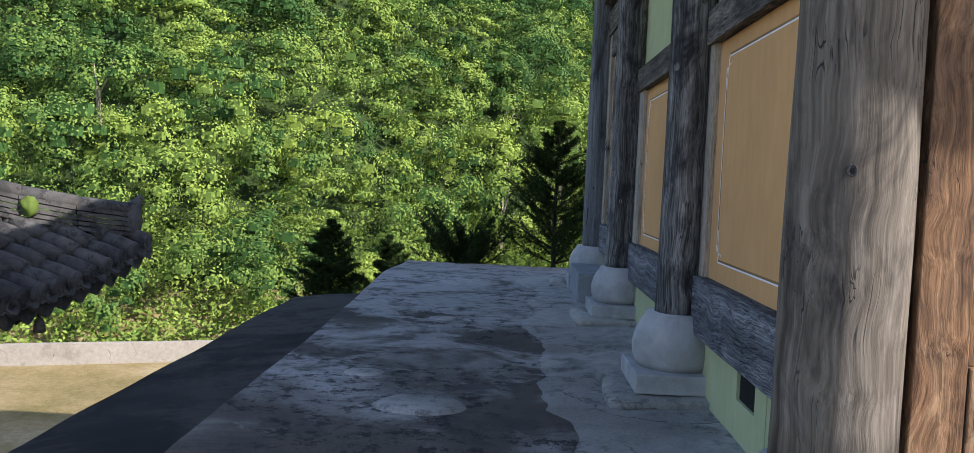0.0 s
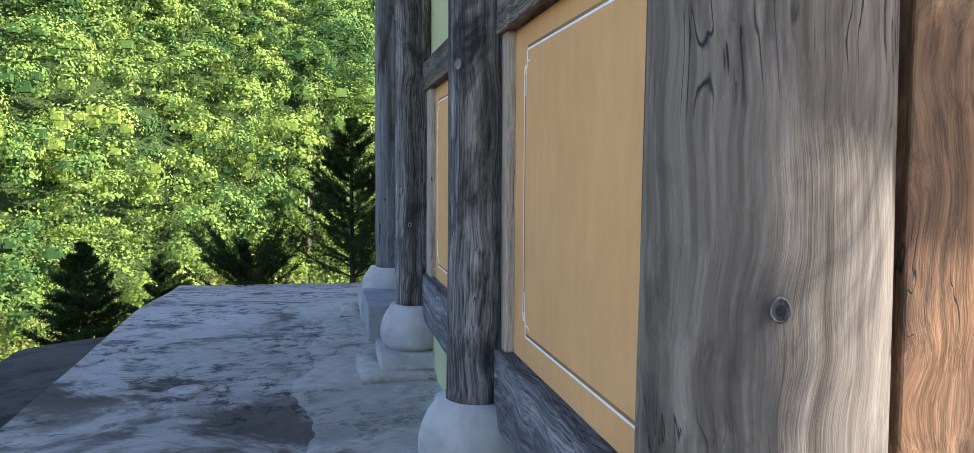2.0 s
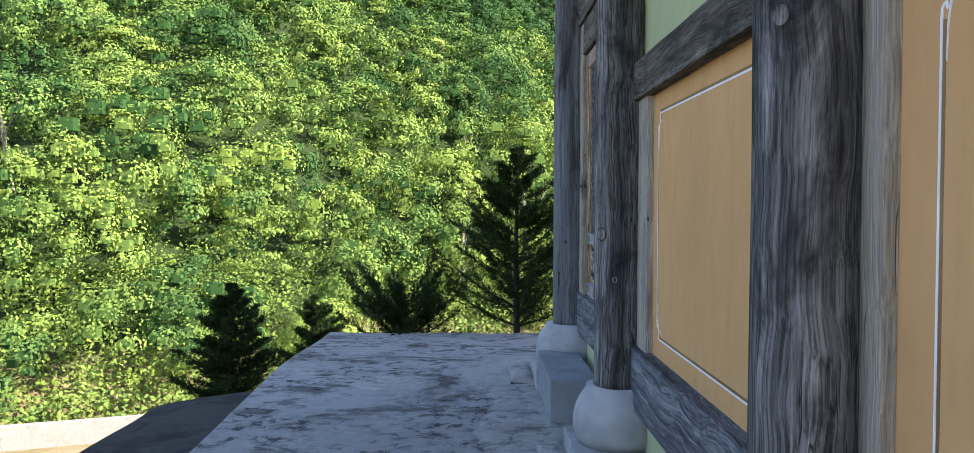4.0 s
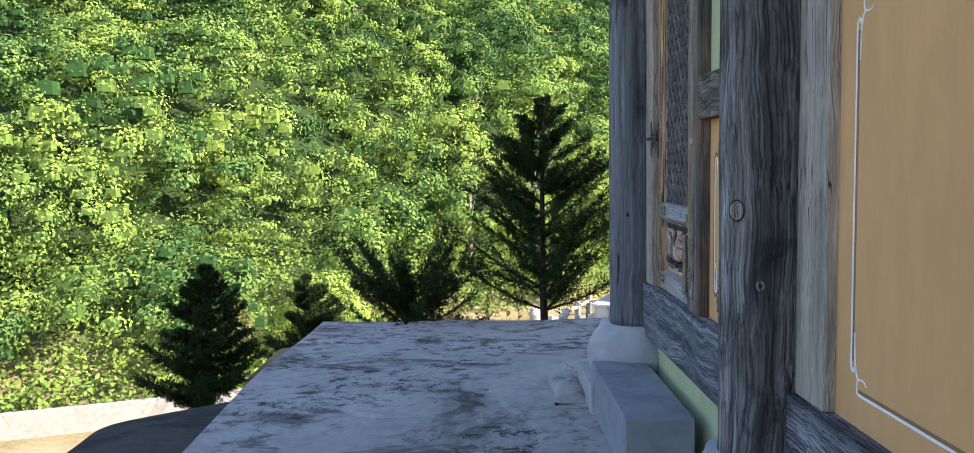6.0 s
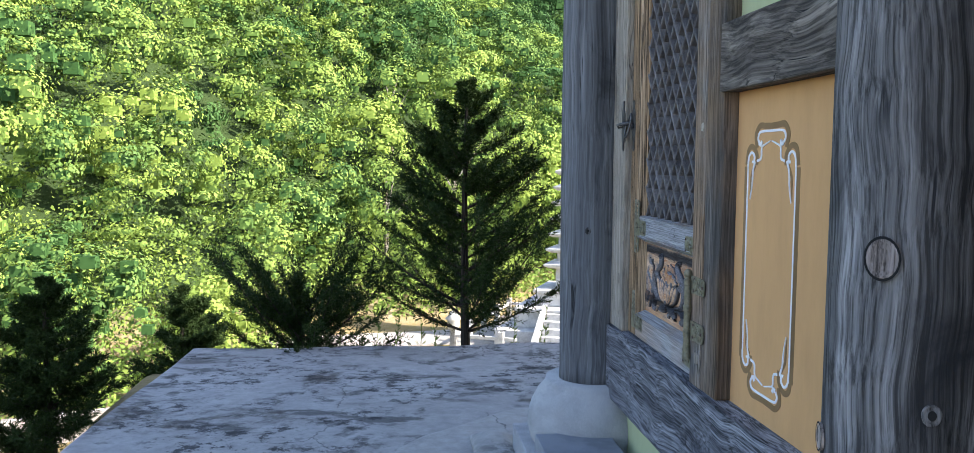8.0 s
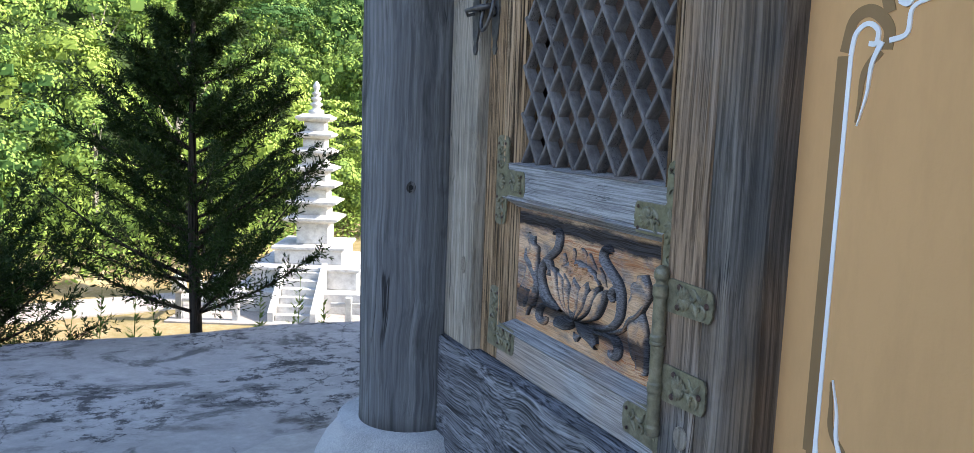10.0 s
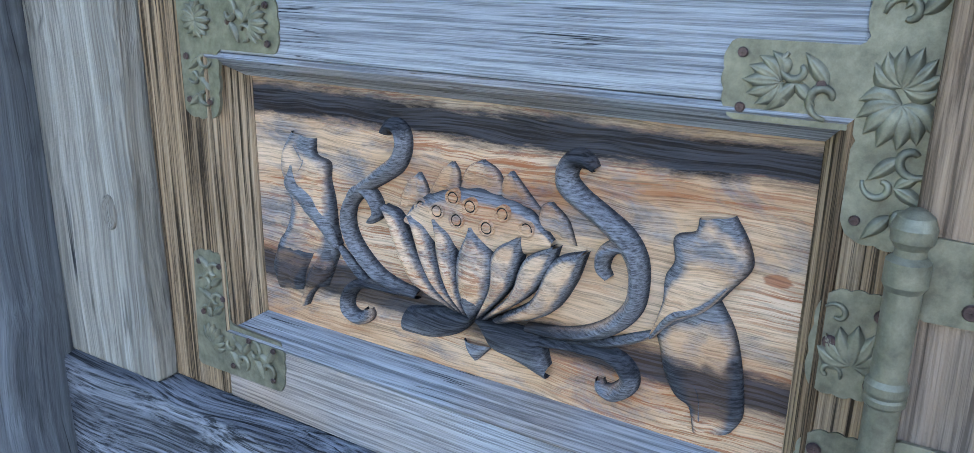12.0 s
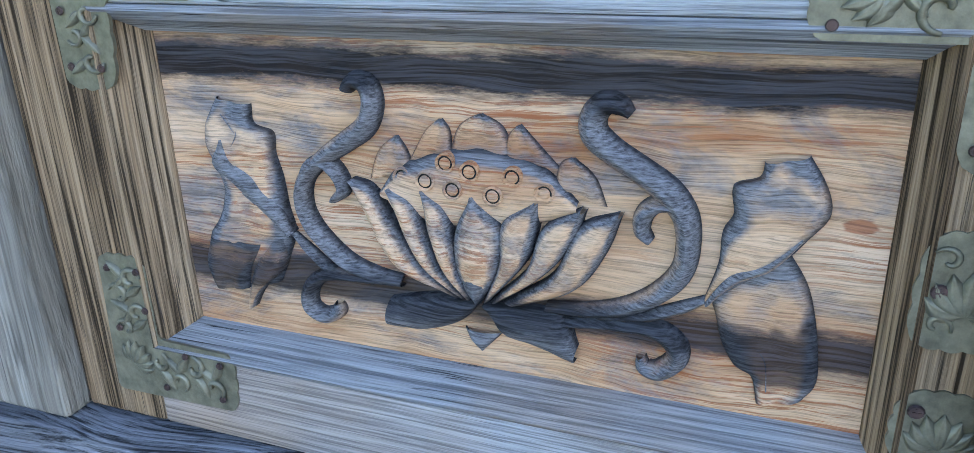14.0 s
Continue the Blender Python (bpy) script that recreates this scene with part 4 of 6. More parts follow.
# ---- lotus carving on the door's lower panel (millimetres from its upper-left edge line) ----
def C(u, v, x):
    return Vector((x, 9.732 - u / 1000, 0.975 + v * 0.975 / 1000))


def carve(name, left, right, height, x=0.169, crest=0.0, weather=None, char_shade=None, label="", flute=0.0, N=34, K=22, sag=0.0, parent=None):
    """A carved member between two edge curves: steep cut sides, a domed face and fine tool marks along it."""
    A, B = spline(left, 8), spline(right, 8)

    def along(P, t):
        f = t * (len(P) - 1)
        i = min(int(f), len(P) - 2)
        return P[i] + (P[i + 1] - P[i]) * (f - i)

    qs = [-1.0, -0.985] + [-0.94 + 1.88 * k / (K - 4) for k in range(K - 3)] + [0.985, 1.0]
    V, WT, CH = [], [], []
    for i in range(N + 1):
        t = i / N
        a, b = along(A, t), along(B, t)
        for q in qs:
            p = a + (b - a) * (q + 1) / 2
            dome = math.sqrt(max(0.0, 1 - 0.99 * q * q)) * (1 - crest) + crest * (1 - abs(q))
            h = 1.65 * height * (0.16 + 0.84 * dome) * (0.62 + 0.38 * math.sin(math.pi * min(1, 0.12 + 0.8 * t)))
            h -= 1.9 * height * sag * math.exp(-(q / 0.42) ** 2)
            h += flute * math.sin(q * 23 + 2 * math.sin(3 * t)) * smooth(0.25, 0.6, abs(q))
            h += 0.0009 * noise.noise(Vector((p[0] * 0.06, p[1] * 0.06, 3)))
            if abs(q) == 1.0:
                h = -0.005
            V.append(C(p[0], p[1], x - h))
            WT.append(weather(q, t) if weather else 0.0)
            # cut edges are blackened in the colour for the shade of the undercut
            CH.append(max(char_shade(q, t) if char_shade else 0.0, 0.85 * float(smooth(0.86, 0.98, abs(q)))))
    n = len(qs)
    i = (np.arange(N)[:, None] * n + np.arange(n - 1)[None]).ravel()
    quads = np.stack([i, i + 1, i + n + 1, i + n], -1)
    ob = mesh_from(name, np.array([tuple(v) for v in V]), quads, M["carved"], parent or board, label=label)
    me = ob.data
    for key, vals in (("weather", WT), ("char_shade", CH)):
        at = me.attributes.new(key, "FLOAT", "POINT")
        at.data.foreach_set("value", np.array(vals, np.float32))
    me.polygons.foreach_set("use_smooth", [True] * len(me.polygons))
    return ob


def tendril(name, pts, height, x=0.169, label="", char_to=0.0, weather=0.75, crest=0.35):
    """A scrolling member of changing width along a line of (u, v, half width)."""
    P = spline(pts, 7)
    L, R = [], []
    for i, p in enumerate(P):
        d = (P[min(i + 1, len(P) - 1)] - P[max(i - 1, 0)])[:2]
        d /= np.linalg.norm(d) + 1e-9
        s_ = np.array([-d[1], d[0]]) * p[2]
        L.append(p[:2] + s_)
        R.append(p[:2] - s_)
    soot = (lambda q, t: 0.92 * float(1 - smooth(char_to * 0.6, char_to, t))) if char_to else None
    return carve(name, L, R, height, x, crest, lambda q, t: weather - 0.35 * q, soot, label, 0.0007, N=80, K=16)


def leaf_wear(q, t):
    return 0.12 + 0.55 * float(smooth(0.35, 0.9, abs(q))) + 0.6 * float(1 - smooth(0.0, 0.16, t)) + 0.25 * math.sin(7 * t + 3 * q)


def petal_wear(q, t):
    return 0.08 + 0.6 * float(smooth(0.3, 0.85, abs(q))) + 0.75 * float(smooth(0.72, 1.0, t)) + 0.35 * float(1 - smooth(0.02, 0.3, t))


# leaves at both ends
carve("side_leaf", [(53, 247), (36, 219), (33, 197), (43, 173), (47, 150), (36, 122), (22, 103), (18, 82), (21, 47)], [(89, 242), (90, 223), (110, 216), (110, 195), (115, 173), (118, 142), (122, 116), (110, 84), (98, 58)], 0.011, weather=leaf_wear, label="carved curling end leaf", sag=0.25, N=60)
carve("leaf_blade", [(56, 207), (41, 183), (60, 163), (94, 134), (118, 112)], [(58, 207), (71, 184), (94, 170), (112, 146), (124, 118)], 0.008, 0.163, 0.3, lambda q, t: 0.85, flute=0.0008, label="silver-grey leaf blade")
carve("leaf_lobe", [(23, 100), (16, 71), (22, 43)], [(91, 101), (71, 75), (63, 48)], 0.011, 0.165, weather=leaf_wear, char_shade=lambda q, t: 0.75, sag=0.3, label="charred leaf lobe")
carve("leaf_tail", [(92, 102), (71, 72), (62, 42), (57, 24)], [(115, 112), (107, 77), (78, 48), (65, 26)], 0.009, 0.167, weather=leaf_wear, char_shade=lambda q, t: 0.5 * float(1 - smooth(0.6, 0.9, t)))
carve("side_leaf", [(541, 226), (538, 213), (520, 205), (522, 182), (515, 166), (514, 139), (506, 107)], [(572, 233), (586, 210), (591, 188), (577, 166), (561, 145), (536, 125), (509, 103)], 0.012, weather=leaf_wear, label="carved curling end leaf", sag=0.2, N=60)
carve("leaf_lobe", [(509, 108), (515, 91), (521, 68), (533, 47), (547, 38), (553, 13)], [(567, 152), (581, 129), (589, 104), (595, 71), (597, 42), (588, 23)], 0.010, weather=leaf_wear, char_shade=lambda q, t: 0.8 * float(smooth(0.38, 0.46, t + 0.04 * math.sin(9 * q)) * (1 - smooth(0.80, 0.88, t))), sag=0.25, N=60, label="carved leaf lobe charred across its middle")
tendril("leaf_vein", [(508, 103, 2), (526, 128, 4.5), (552, 144, 4.5), (574, 169, 2)], 0.006, 0.161)
for pts in ([(64, 196, 1), (74, 212, 1.5), (80, 230, 0.8)], [(73, 214, 1), (66, 226, 1.2), (60, 232, 0.6)], [(96, 170, 1), (94, 185, 1.4), (103, 200, 0.8)], [(545, 150, 1), (538, 180, 1.6), (545, 205, 0.8)], [(556, 160, 1), (562, 185, 1.4), (580, 200, 0.8)], [(30, 50, 1), (40, 75, 1.6), (62, 90, 0.9)], [(560, 30, 1), (556, 60, 1.6), (540, 78, 0.9)]):
    tendril("leaf_vein", pts, 0.0022, 0.1595, crest=1.0)
# back petals, seed pod and its seeds
for left, right in (([(207, 179), (218, 207), (236, 223)], [(251, 192), (247, 209), (238, 223)]), ([(246, 198), (264, 228), (278, 241)], [(289, 207), (288, 230), (281, 241)]), ([(334, 211), (340, 231), (348, 240)], [(385, 205), (366, 225), (351, 241)]), ([(286, 210), (296, 236), (315, 248)], [(346, 212), (336, 237), (317, 248)]), ([(379, 191), (384, 210), (394, 216)], [(424, 175), (414, 200), (396, 216)])):
    carve("back_petal", left, right, 0.008, 0.170, 0.2, lambda q, t: 0.25 + 0.6 * float(smooth(0.6, 1, t)) + 0.2 * q, lambda q, t: 0.8 * float(smooth(0.74, 0.98, t)) * (0.5 + 0.5 * q), "pointed back petal with a charred tip", sag=0.35)
carve("seed_pod", [(219, 171), (238, 195), (275, 211), (309, 218), (342, 214), (374, 203), (400, 177)], [(227, 163), (253, 148), (283, 143), (312, 143), (341, 150), (374, 157), (401, 168)], 0.011, 0.1695, weather=lambda q, t: 0.85 * float(1 - smooth(-0.9, -0.5, q)) + 0.2, label="rounded seed pod with a silver-grey rim", N=48)
for u, v in ((244, 187), (269, 188), (287, 205), (310, 200), (295, 183), (331, 181), (347, 198), (374, 186)):
    t = (u - 222) / 180
    q = 1 - 2 * (v - 163 + 20 * math.sin(math.pi * t)) / (9 + 66 * math.sin(math.pi * t))
    ctr = C(u, v, 0.1662 - 0.01815 * (0.16 + 0.84 * math.sqrt(max(0, 1 - q * q))) * (0.62 + 0.38 * math.sin(math.pi * (0.12 + 0.8 * t))))
    bm = bmesh.new()
    prof = [(0.0090, 0.010), (0.0087, -0.0008), (0.0080, -0.0012), (0.0070, -0.0002), (0.0064, 0.0014), (0.0052, 0.0014), (0.0046, -0.0006), (0.003, -0.0012), (0.0, -0.0012)]
    rg = []
    for r, dx in prof:
        rg.append([bm.verts.new(ctr + Vector((dx, r * math.cos(a * math.pi / 10), r * math.sin(a * math.pi / 10)))) for a in range(20)] if r else [bm.verts.new(ctr + Vector((dx, 0, 0)))])
    for a, b in zip(rg, rg[1:]):
        for i in range(20):
            j = (i + 1) % 20
            bm.faces.new((a[i], a[j], b[j], b[i]) if len(b) > 1 else (a[i], a[j], b[0]))
    part("seed", bm, M["carved"], board, "round seed sunk in a drilled ring", True)
    # flat dark ring over the groove's floor, painting the shade in it
    bm = bmesh.new()
    lo = [bm.verts.new(ctr + Vector((0.0010, 0.0068 * math.cos(a * math.pi / 10), 0.0068 * math.sin(a * math.pi / 10)))) for a in range(20)]
    hi = [bm.verts.new(ctr + Vector((0.0010, 0.0050 * math.cos(a * math.pi / 10), 0.0050 * math.sin(a * math.pi / 10)))) for a in range(20)]
    for i in range(20):
        bm.faces.new((lo[i], lo[(i + 1) % 20], hi[(i + 1) % 20], hi[i]))
    part("seed_groove", bm, M["dark"], board)
# tendrils
GREY = "silver-grey carved tendril"
tendril("tendril", [(193, 263, 6), (202, 271, 8), (214, 266, 10), (217, 249, 10), (208, 229, 10.5), (187, 213, 10), (163, 196, 8.5), (143, 176, 8), (137, 153, 8.5), (142, 132, 9), (157, 111, 9.5), (181, 91, 9.5), (210, 82, 8), (236, 81, 5)], 0.013, label=GREY, char_to=0.2)
tendril("tendril", [(139, 174, 5), (149, 189, 6), (166, 193, 7), (178, 182, 7), (181, 167, 6.5), (170, 156, 4)], 0.012, 0.168, GREY)
tendril("tendril", [(121, 115, 2), (138, 98, 5), (163, 79, 5.5), (203, 74, 3.5)], 0.008, label=GREY)
tendril("tendril", [(236, 79, 4), (197, 79, 5.5), (156, 76, 6.5), (135, 61, 8), (132, 39, 8.5), (147, 29, 8.5), (163, 37, 7), (163, 46, 4)], 0.012, label=GREY)
tendril("tendril", [(441, 256, 4), (433, 262, 8), (421, 264, 10), (412, 254, 11), (412, 239, 12), (427, 225, 11.5), (450, 211, 11), (472, 195, 12), (486, 176, 11), (490, 152, 10), (486, 126, 10), (469, 104, 9.5), (444, 88, 8.5), (413, 79, 7), (374, 76, 5)], 0.013, label=GREY, char_to=0.24)
tendril("tendril", [(484, 183, 4), (466, 184, 7), (455, 175, 8), (453, 161, 7), (460, 151, 4)], 0.012, 0.168, GREY)
tendril("tendril", [(418, 73, 3.5), (460, 81, 5.5), (490, 94, 5.5), (509, 105, 3)], 0.008, label=GREY)
tendril("tendril", [(385, 63, 5), (429, 69, 6), (466, 70, 8.5), (484, 60, 10), (487, 44, 10), (473, 30, 9.5), (460, 32, 7), (457, 42, 4)], 0.012, label=GREY)
# front petals, laid from the outside inwards
FRONT = [
    ([(289, 79), (231, 100), (208, 143), (192, 180)], [(298, 79), (262, 100), (234, 140), (213, 173), (193, 180)]),
    ([(334, 78), (379, 110), (401, 157), (435, 173)], [(357, 79), (401, 99), (425, 134), (438, 173)]),
    ([(295, 80), (257, 108), (238, 146), (229, 175)], [(304, 79), (278, 102), (265, 137), (253, 166), (231, 176)]),
    ([(325, 79), (357, 113), (371, 153), (404, 174)], [(334, 79), (374, 110), (398, 142), (408, 173)]),
    ([(301, 79), (278, 108), (266, 144), (263, 178)], [(310, 78), (296, 104), (291, 135), (285, 164), (265, 178)]),
    ([(319, 79), (333, 116), (336, 155), (366, 178)], [(325, 79), (357, 119), (367, 150), (370, 178)]),
    ([(311, 78), (293, 104), (292, 141), (309, 177)], [(319, 80), (334, 110), (338, 146), (312, 178)]),
]
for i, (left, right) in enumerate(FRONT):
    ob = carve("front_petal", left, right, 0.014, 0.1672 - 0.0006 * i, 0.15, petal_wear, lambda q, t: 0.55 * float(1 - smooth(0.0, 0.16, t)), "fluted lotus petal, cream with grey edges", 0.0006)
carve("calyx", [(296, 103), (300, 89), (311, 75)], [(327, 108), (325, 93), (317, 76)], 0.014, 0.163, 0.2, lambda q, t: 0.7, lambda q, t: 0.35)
carve("base_leaf", [(222, 62), (267, 73), (314, 76)], [(218, 32), (259, 35), (294, 50), (314, 73)], 0.013, 0.167, 0.0, lambda q, t: 0.8 + 0.1 * q, flute=0.0003)
carve("base_leaf", [(317, 74), (357, 75), (390, 70), (402, 40)], [(318, 71), (334, 44), (362, 37), (400, 25)], 0.013, 0.167, 0.0, lambda q, t: 0.8, lambda q, t: 0.35 * float(smooth(0.3, 0.9, t)), flute=0.0003)
carve("base_leaf", [(295, 41), (301, 31), (312, 22)], [(333, 42), (324, 32), (314, 21)], 0.008, 0.168, 0.0, lambda q, t: 0.8)


# ---- bronze fittings ----
def screw(y, z, x, parent, r=0.0042):
    bm = bmesh.new()
    n = 12
    a = [bm.verts.new((x, y + r * math.cos(2 * math.pi * i / n), z + r * math.sin(2 * math.pi * i / n))) for i in range(n)]
    b = [bm.verts.new((x - 0.0018, y + r * 0.8 * math.cos(2 * math.pi * i / n), z + r * 0.8 * math.sin(2 * math.pi * i / n))) for i in range(n)]
    for i in range(n):
        j = (i + 1) % n
        bm.faces.new((a[i], a[j], b[j], b[i]))
    bm.faces.new(b)
    for w, h in ((0.55, 0.10), (0.10, 0.55)):
        box(bm, x - 0.0024, x - 0.0016, y - r * w, y + r * w, z - r * h, z + r * h)
    bmesh.ops.recalc_face_normals(bm, faces=bm.faces)
    part("screw", bm, M["screw"], parent, "rusty cross-head screw")


def curl(ob, cy, cz, r, a0, turn, x):
    """A raised tendril that winds inwards."""
    pts, rad = [], []
    for i in range(13):
        t = i / 12
        a = a0 + turn * t * 4.8
        rr = r * (1 - 0.75 * t)
        pts.append(Vector((x, cy + rr * math.cos(a), cz + rr * math.sin(a))))
        rad.append(r * (0.07 + 0.17 * math.sin(math.pi * (0.08 + 0.8 * t))))
    part("embossed_curl", sweep(pts, rad, 7, None, 1.15, Vector((1, 0, 0))), M["bronze"], ob, smooth=True)


def foil(ob, cy, cz, length, width, a0, x, bend=0.0, name="embossed_leaf"):
    """A raised leaf with a rounded belly and a pointed tip."""
    d, s_ = Vector((0, math.cos(a0), math.sin(a0))), Vector((0, -math.sin(a0), math.cos(a0)))
    bm = bmesh.new()
    rows = []
    for i in range(9):
        t = i / 8
        w = width * (math.sin(math.pi * min(1, 0.06 + t ** 0.8 * 0.94)) + 0.02)
        c = Vector((x, cy, cz)) + d * length * t + s_ * bend * length * math.sin(math.pi * t * 0.9)
        rows.append([bm.verts.new(c + s_ * w * q + Vector((0.0012 - 0.0050 * (1 - q * q) * (0.5 + 0.5 * math.sin(math.pi * (0.1 + 0.8 * t))) + 0.0011 * math.exp(-(q / 0.16) ** 2), 0, 0))) for q in (-1, -0.8, -0.45, -0.15, 0, 0.15, 0.45, 0.8, 1)])
    for a, b in zip(rows, rows[1:]):
        for k in range(8):
            bm.faces.new((a[k], a[k + 1], b[k + 1], b[k]))
    part(name, bm, M["bronze"], ob, smooth=True)


def blossom(ob, cy, cz, r, a0, x, n=7):
    """A lotus seen from the side: a fan of petals."""
    for k in sorted(range(n), key=lambda j: -abs(j - n // 2)):
        a = a0 + (k - n // 2) * 2.7 / n
        foil(ob, cy, cz, r * (1.0 - 0.05 * abs(k - n // 2)), r * 0.25, a, x - 0.0006 * (n // 2 - abs(k - n // 2)), 0.08 * (k - n // 2), "embossed_petal")


def plate(outline, motifs, screws, x=DX, label="embossed aged bronze corner plate", parent=None, big=False):
    """A cast plate with clipped corners, wavy ends and a raised rim; outline and motifs as (y, z)."""
    P = []
    n = len(outline)
    for i in range(n):
        o, a, b = (np.array(outline[j % n]) for j in (i - 1, i, i + 1))
        ea, eb = (o - a) / np.linalg.norm(o - a), (b - a) / np.linalg.norm(b - a)
        c = 0.0065
        for t in (0, 0.5, 1):
            P.append(a + ea * c * (1 - t) ** 1.5 + eb * c * t ** 1.5)
        L = np.linalg.norm(b - a)
        if L < 0.09:
            nrm = np.array([b[1] - a[1], a[0] - b[0]]) / L
            orient = sum(outline[j][0] * outline[(j + 1) % n][1] - outline[(j + 1) % n][0] * outline[j][1] for j in range(n))
            nrm *= 1 if orient > 0 else -1
            for k in range(1, 12):
                t = k / 12
                P.append(a + eb * (c + (L - 2 * c) * t) + nrm * 0.0035 * (abs(math.sin(3 * math.pi * t)) * 0.6 + math.sin(math.pi * t) * 0.7))
    bm = bmesh.new()
    f = bm.faces.new([bm.verts.new((x - 0.0042, p[0], p[1])) for p in P])
    f.normal_update()
    if f.normal.x > 0:
        f.normal_flip()
    bmesh.ops.inset_region(bm, faces=[f], thickness=0.0022, depth=0.0008)
    bmesh.ops.inset_region(bm, faces=[f], thickness=0.0012, depth=-0.0022)
    ex = bmesh.ops.extrude_edge_only(bm, edges=[e for e in bm.edges if e.is_boundary])
    for v in [g for g in ex["geom"] if isinstance(g, bmesh.types.BMVert)]:
        v.co.x = x + 0.002
    bmesh.ops.recalc_face_normals(bm, faces=bm.faces)
    ob = part("bronze_plate", bm, M["bronze"], parent or door, label)
    for mo in motifs:
        {"c": curl, "b": blossom, "f": foil}[mo[0]](ob, *mo[1:], x - 0.0034)
    for y, z in screws:
        screw(y, z, x - 0.0042, ob, 0.0062 if big else 0.0042)
    return ob


def vine(y0, z0, y1, z1, n, r, seed_):
    """Tendrils and leaves that alternate along a strip."""
    rg = random.Random(seed_)
    out = []
    d = math.atan2(z1 - z0, y1 - y0)
    for i in range(n):
        t = (i + 0.5) / n
        y, z = y0 + (y1 - y0) * t, z0 + (z1 - z0) * t
        sgn = 1 if i % 2 else -1
        out.append(("c", y - math.sin(d) * sgn * r * 0.62, z + math.cos(d) * sgn * r * 0.62, r * rg.uniform(0.75, 0.95), d + sgn * rg.uniform(1.0, 1.8), -sgn))
        out.append(("f", y, z, r * 1.7, r * 0.36, d + sgn * rg.uniform(-1.1, -0.7)))
        if i % 2:
            out.append(("f", y, z, r * 1.3, r * 0.3, d + math.pi + sgn * rg.uniform(0.6, 1.0)))
    return out


plate([(9.824, 1.226), (9.824, 1.456), (9.758, 1.456), (9.758, 1.372), (9.662, 1.370), (9.662, 1.306), (9.760, 1.306), (9.766, 1.226)],
      vine(9.79, 1.365, 9.79, 1.445, 4, 0.014, 1) + vine(9.79, 1.305, 9.795, 1.24, 3, 0.014, 12) + [("b", 9.79, 1.338, 0.026, 0.0), ("b", 9.79, 1.338, 0.026, math.pi)] + vine(9.745, 1.339, 9.70, 1.339, 2, 0.016, 2) + [("b", 9.70, 1.339, 0.028, math.pi)],
      [(9.810, 1.438), (9.770, 1.438), (9.810, 1.388), (9.675, 1.358), (9.735, 1.338), (9.675, 1.317), (9.812, 1.295), (9.812, 1.244), (9.776, 1.244)])
plate([(9.846, 0.884), (9.836, 1.048), (9.776, 1.048), (9.776, 0.957), (9.684, 0.954), (9.688, 0.886)],
      vine(9.806, 0.955, 9.806, 1.035, 4, 0.015, 3) + vine(9.79, 0.921, 9.70, 0.921, 4, 0.016, 4) + [("b", 9.812, 0.925, 0.028, 2.2)], [(9.824, 1.035), (9.786, 1.035), (9.784, 0.991), (9.824, 0.965), (9.742, 0.944), (9.699, 0.941), (9.775, 0.900), (9.702, 0.900)])
plate([(9.072, 1.210), (9.072, 1.290), (9.170, 1.290), (9.172, 1.352), (9.072, 1.352), (9.072, 1.434), (9.010, 1.434), (9.008, 1.206)],
      vine(9.041, 1.365, 9.041, 1.425, 3, 0.016, 5) + vine(9.041, 1.285, 9.041, 1.22, 3, 0.016, 15) + vine(9.085, 1.322, 9.13, 1.322, 2, 0.017, 6) + [("b", 9.045, 1.312, 0.034, -1.2), ("b", 9.046, 1.325, 0.03, 1.9), ("b", 9.13, 1.322, 0.028, 0.0)],
      [(9.062, 1.420), (9.021, 1.420), (9.020, 1.365), (9.160, 1.342), (9.10, 1.322), (9.158, 1.300), (9.020, 1.270), (9.064, 1.224), (9.020, 1.222)], label="large embossed aged bronze corner plate")
plate([(9.172, 0.88), (9.172, 0.94), (9.088, 0.955), (9.08, 0.968), (9.012, 0.968), (9.012, 0.87)],
      vine(9.16, 0.91, 9.03, 0.92, 4, 0.016, 7), [(9.16, 0.93), (9.155, 0.89), (9.03, 0.955), (9.08, 0.92)])
hinge = thing("hinge", (0.118, 9.02, 0.93), "aged bronze barrel hinge with embossed leaves", "hinge")
bm = lathe([(0.006, 0.925), (0.0135, 0.93), (0.0145, 0.945), (0.0125, 0.95), (0.0125, 1.01), (0.0145, 1.015), (0.0145, 1.028), (0.0125, 1.032), (0.0125, 1.10), (0.0150, 1.103), (0.0150, 1.107), (0.0140, 1.109), (0.0150, 1.112), (0.0150, 1.118), (0.0125, 1.122), (0.0125, 1.19), (0.0150, 1.195), (0.0150, 1.212), (0.0105, 1.216), (0.0105, 1.221), (0.0145, 1.227), (0.0150, 1.236), (0.012, 1.244), (0.006, 1.249), (0.001, 1.25)], 0.094, 9.021, 48)
part("barrel", bm, M["bronze"], hinge, "worn bronze hinge barrel with ringed joints")
JX = 0.103
plate([(9.012, 1.167), (9.012, 1.229), (8.890, 1.226), (8.890, 1.170)], [("b", 8.962, 1.199, 0.024, 1.6), ("b", 8.962, 1.199, 0.022, -1.6)] + vine(8.95, 1.198, 8.905, 1.198, 2, 0.017, 8), [(8.975, 1.218), (8.978, 1.181), (8.900, 1.199)], JX, "embossed bronze hinge leaf", hinge, True)
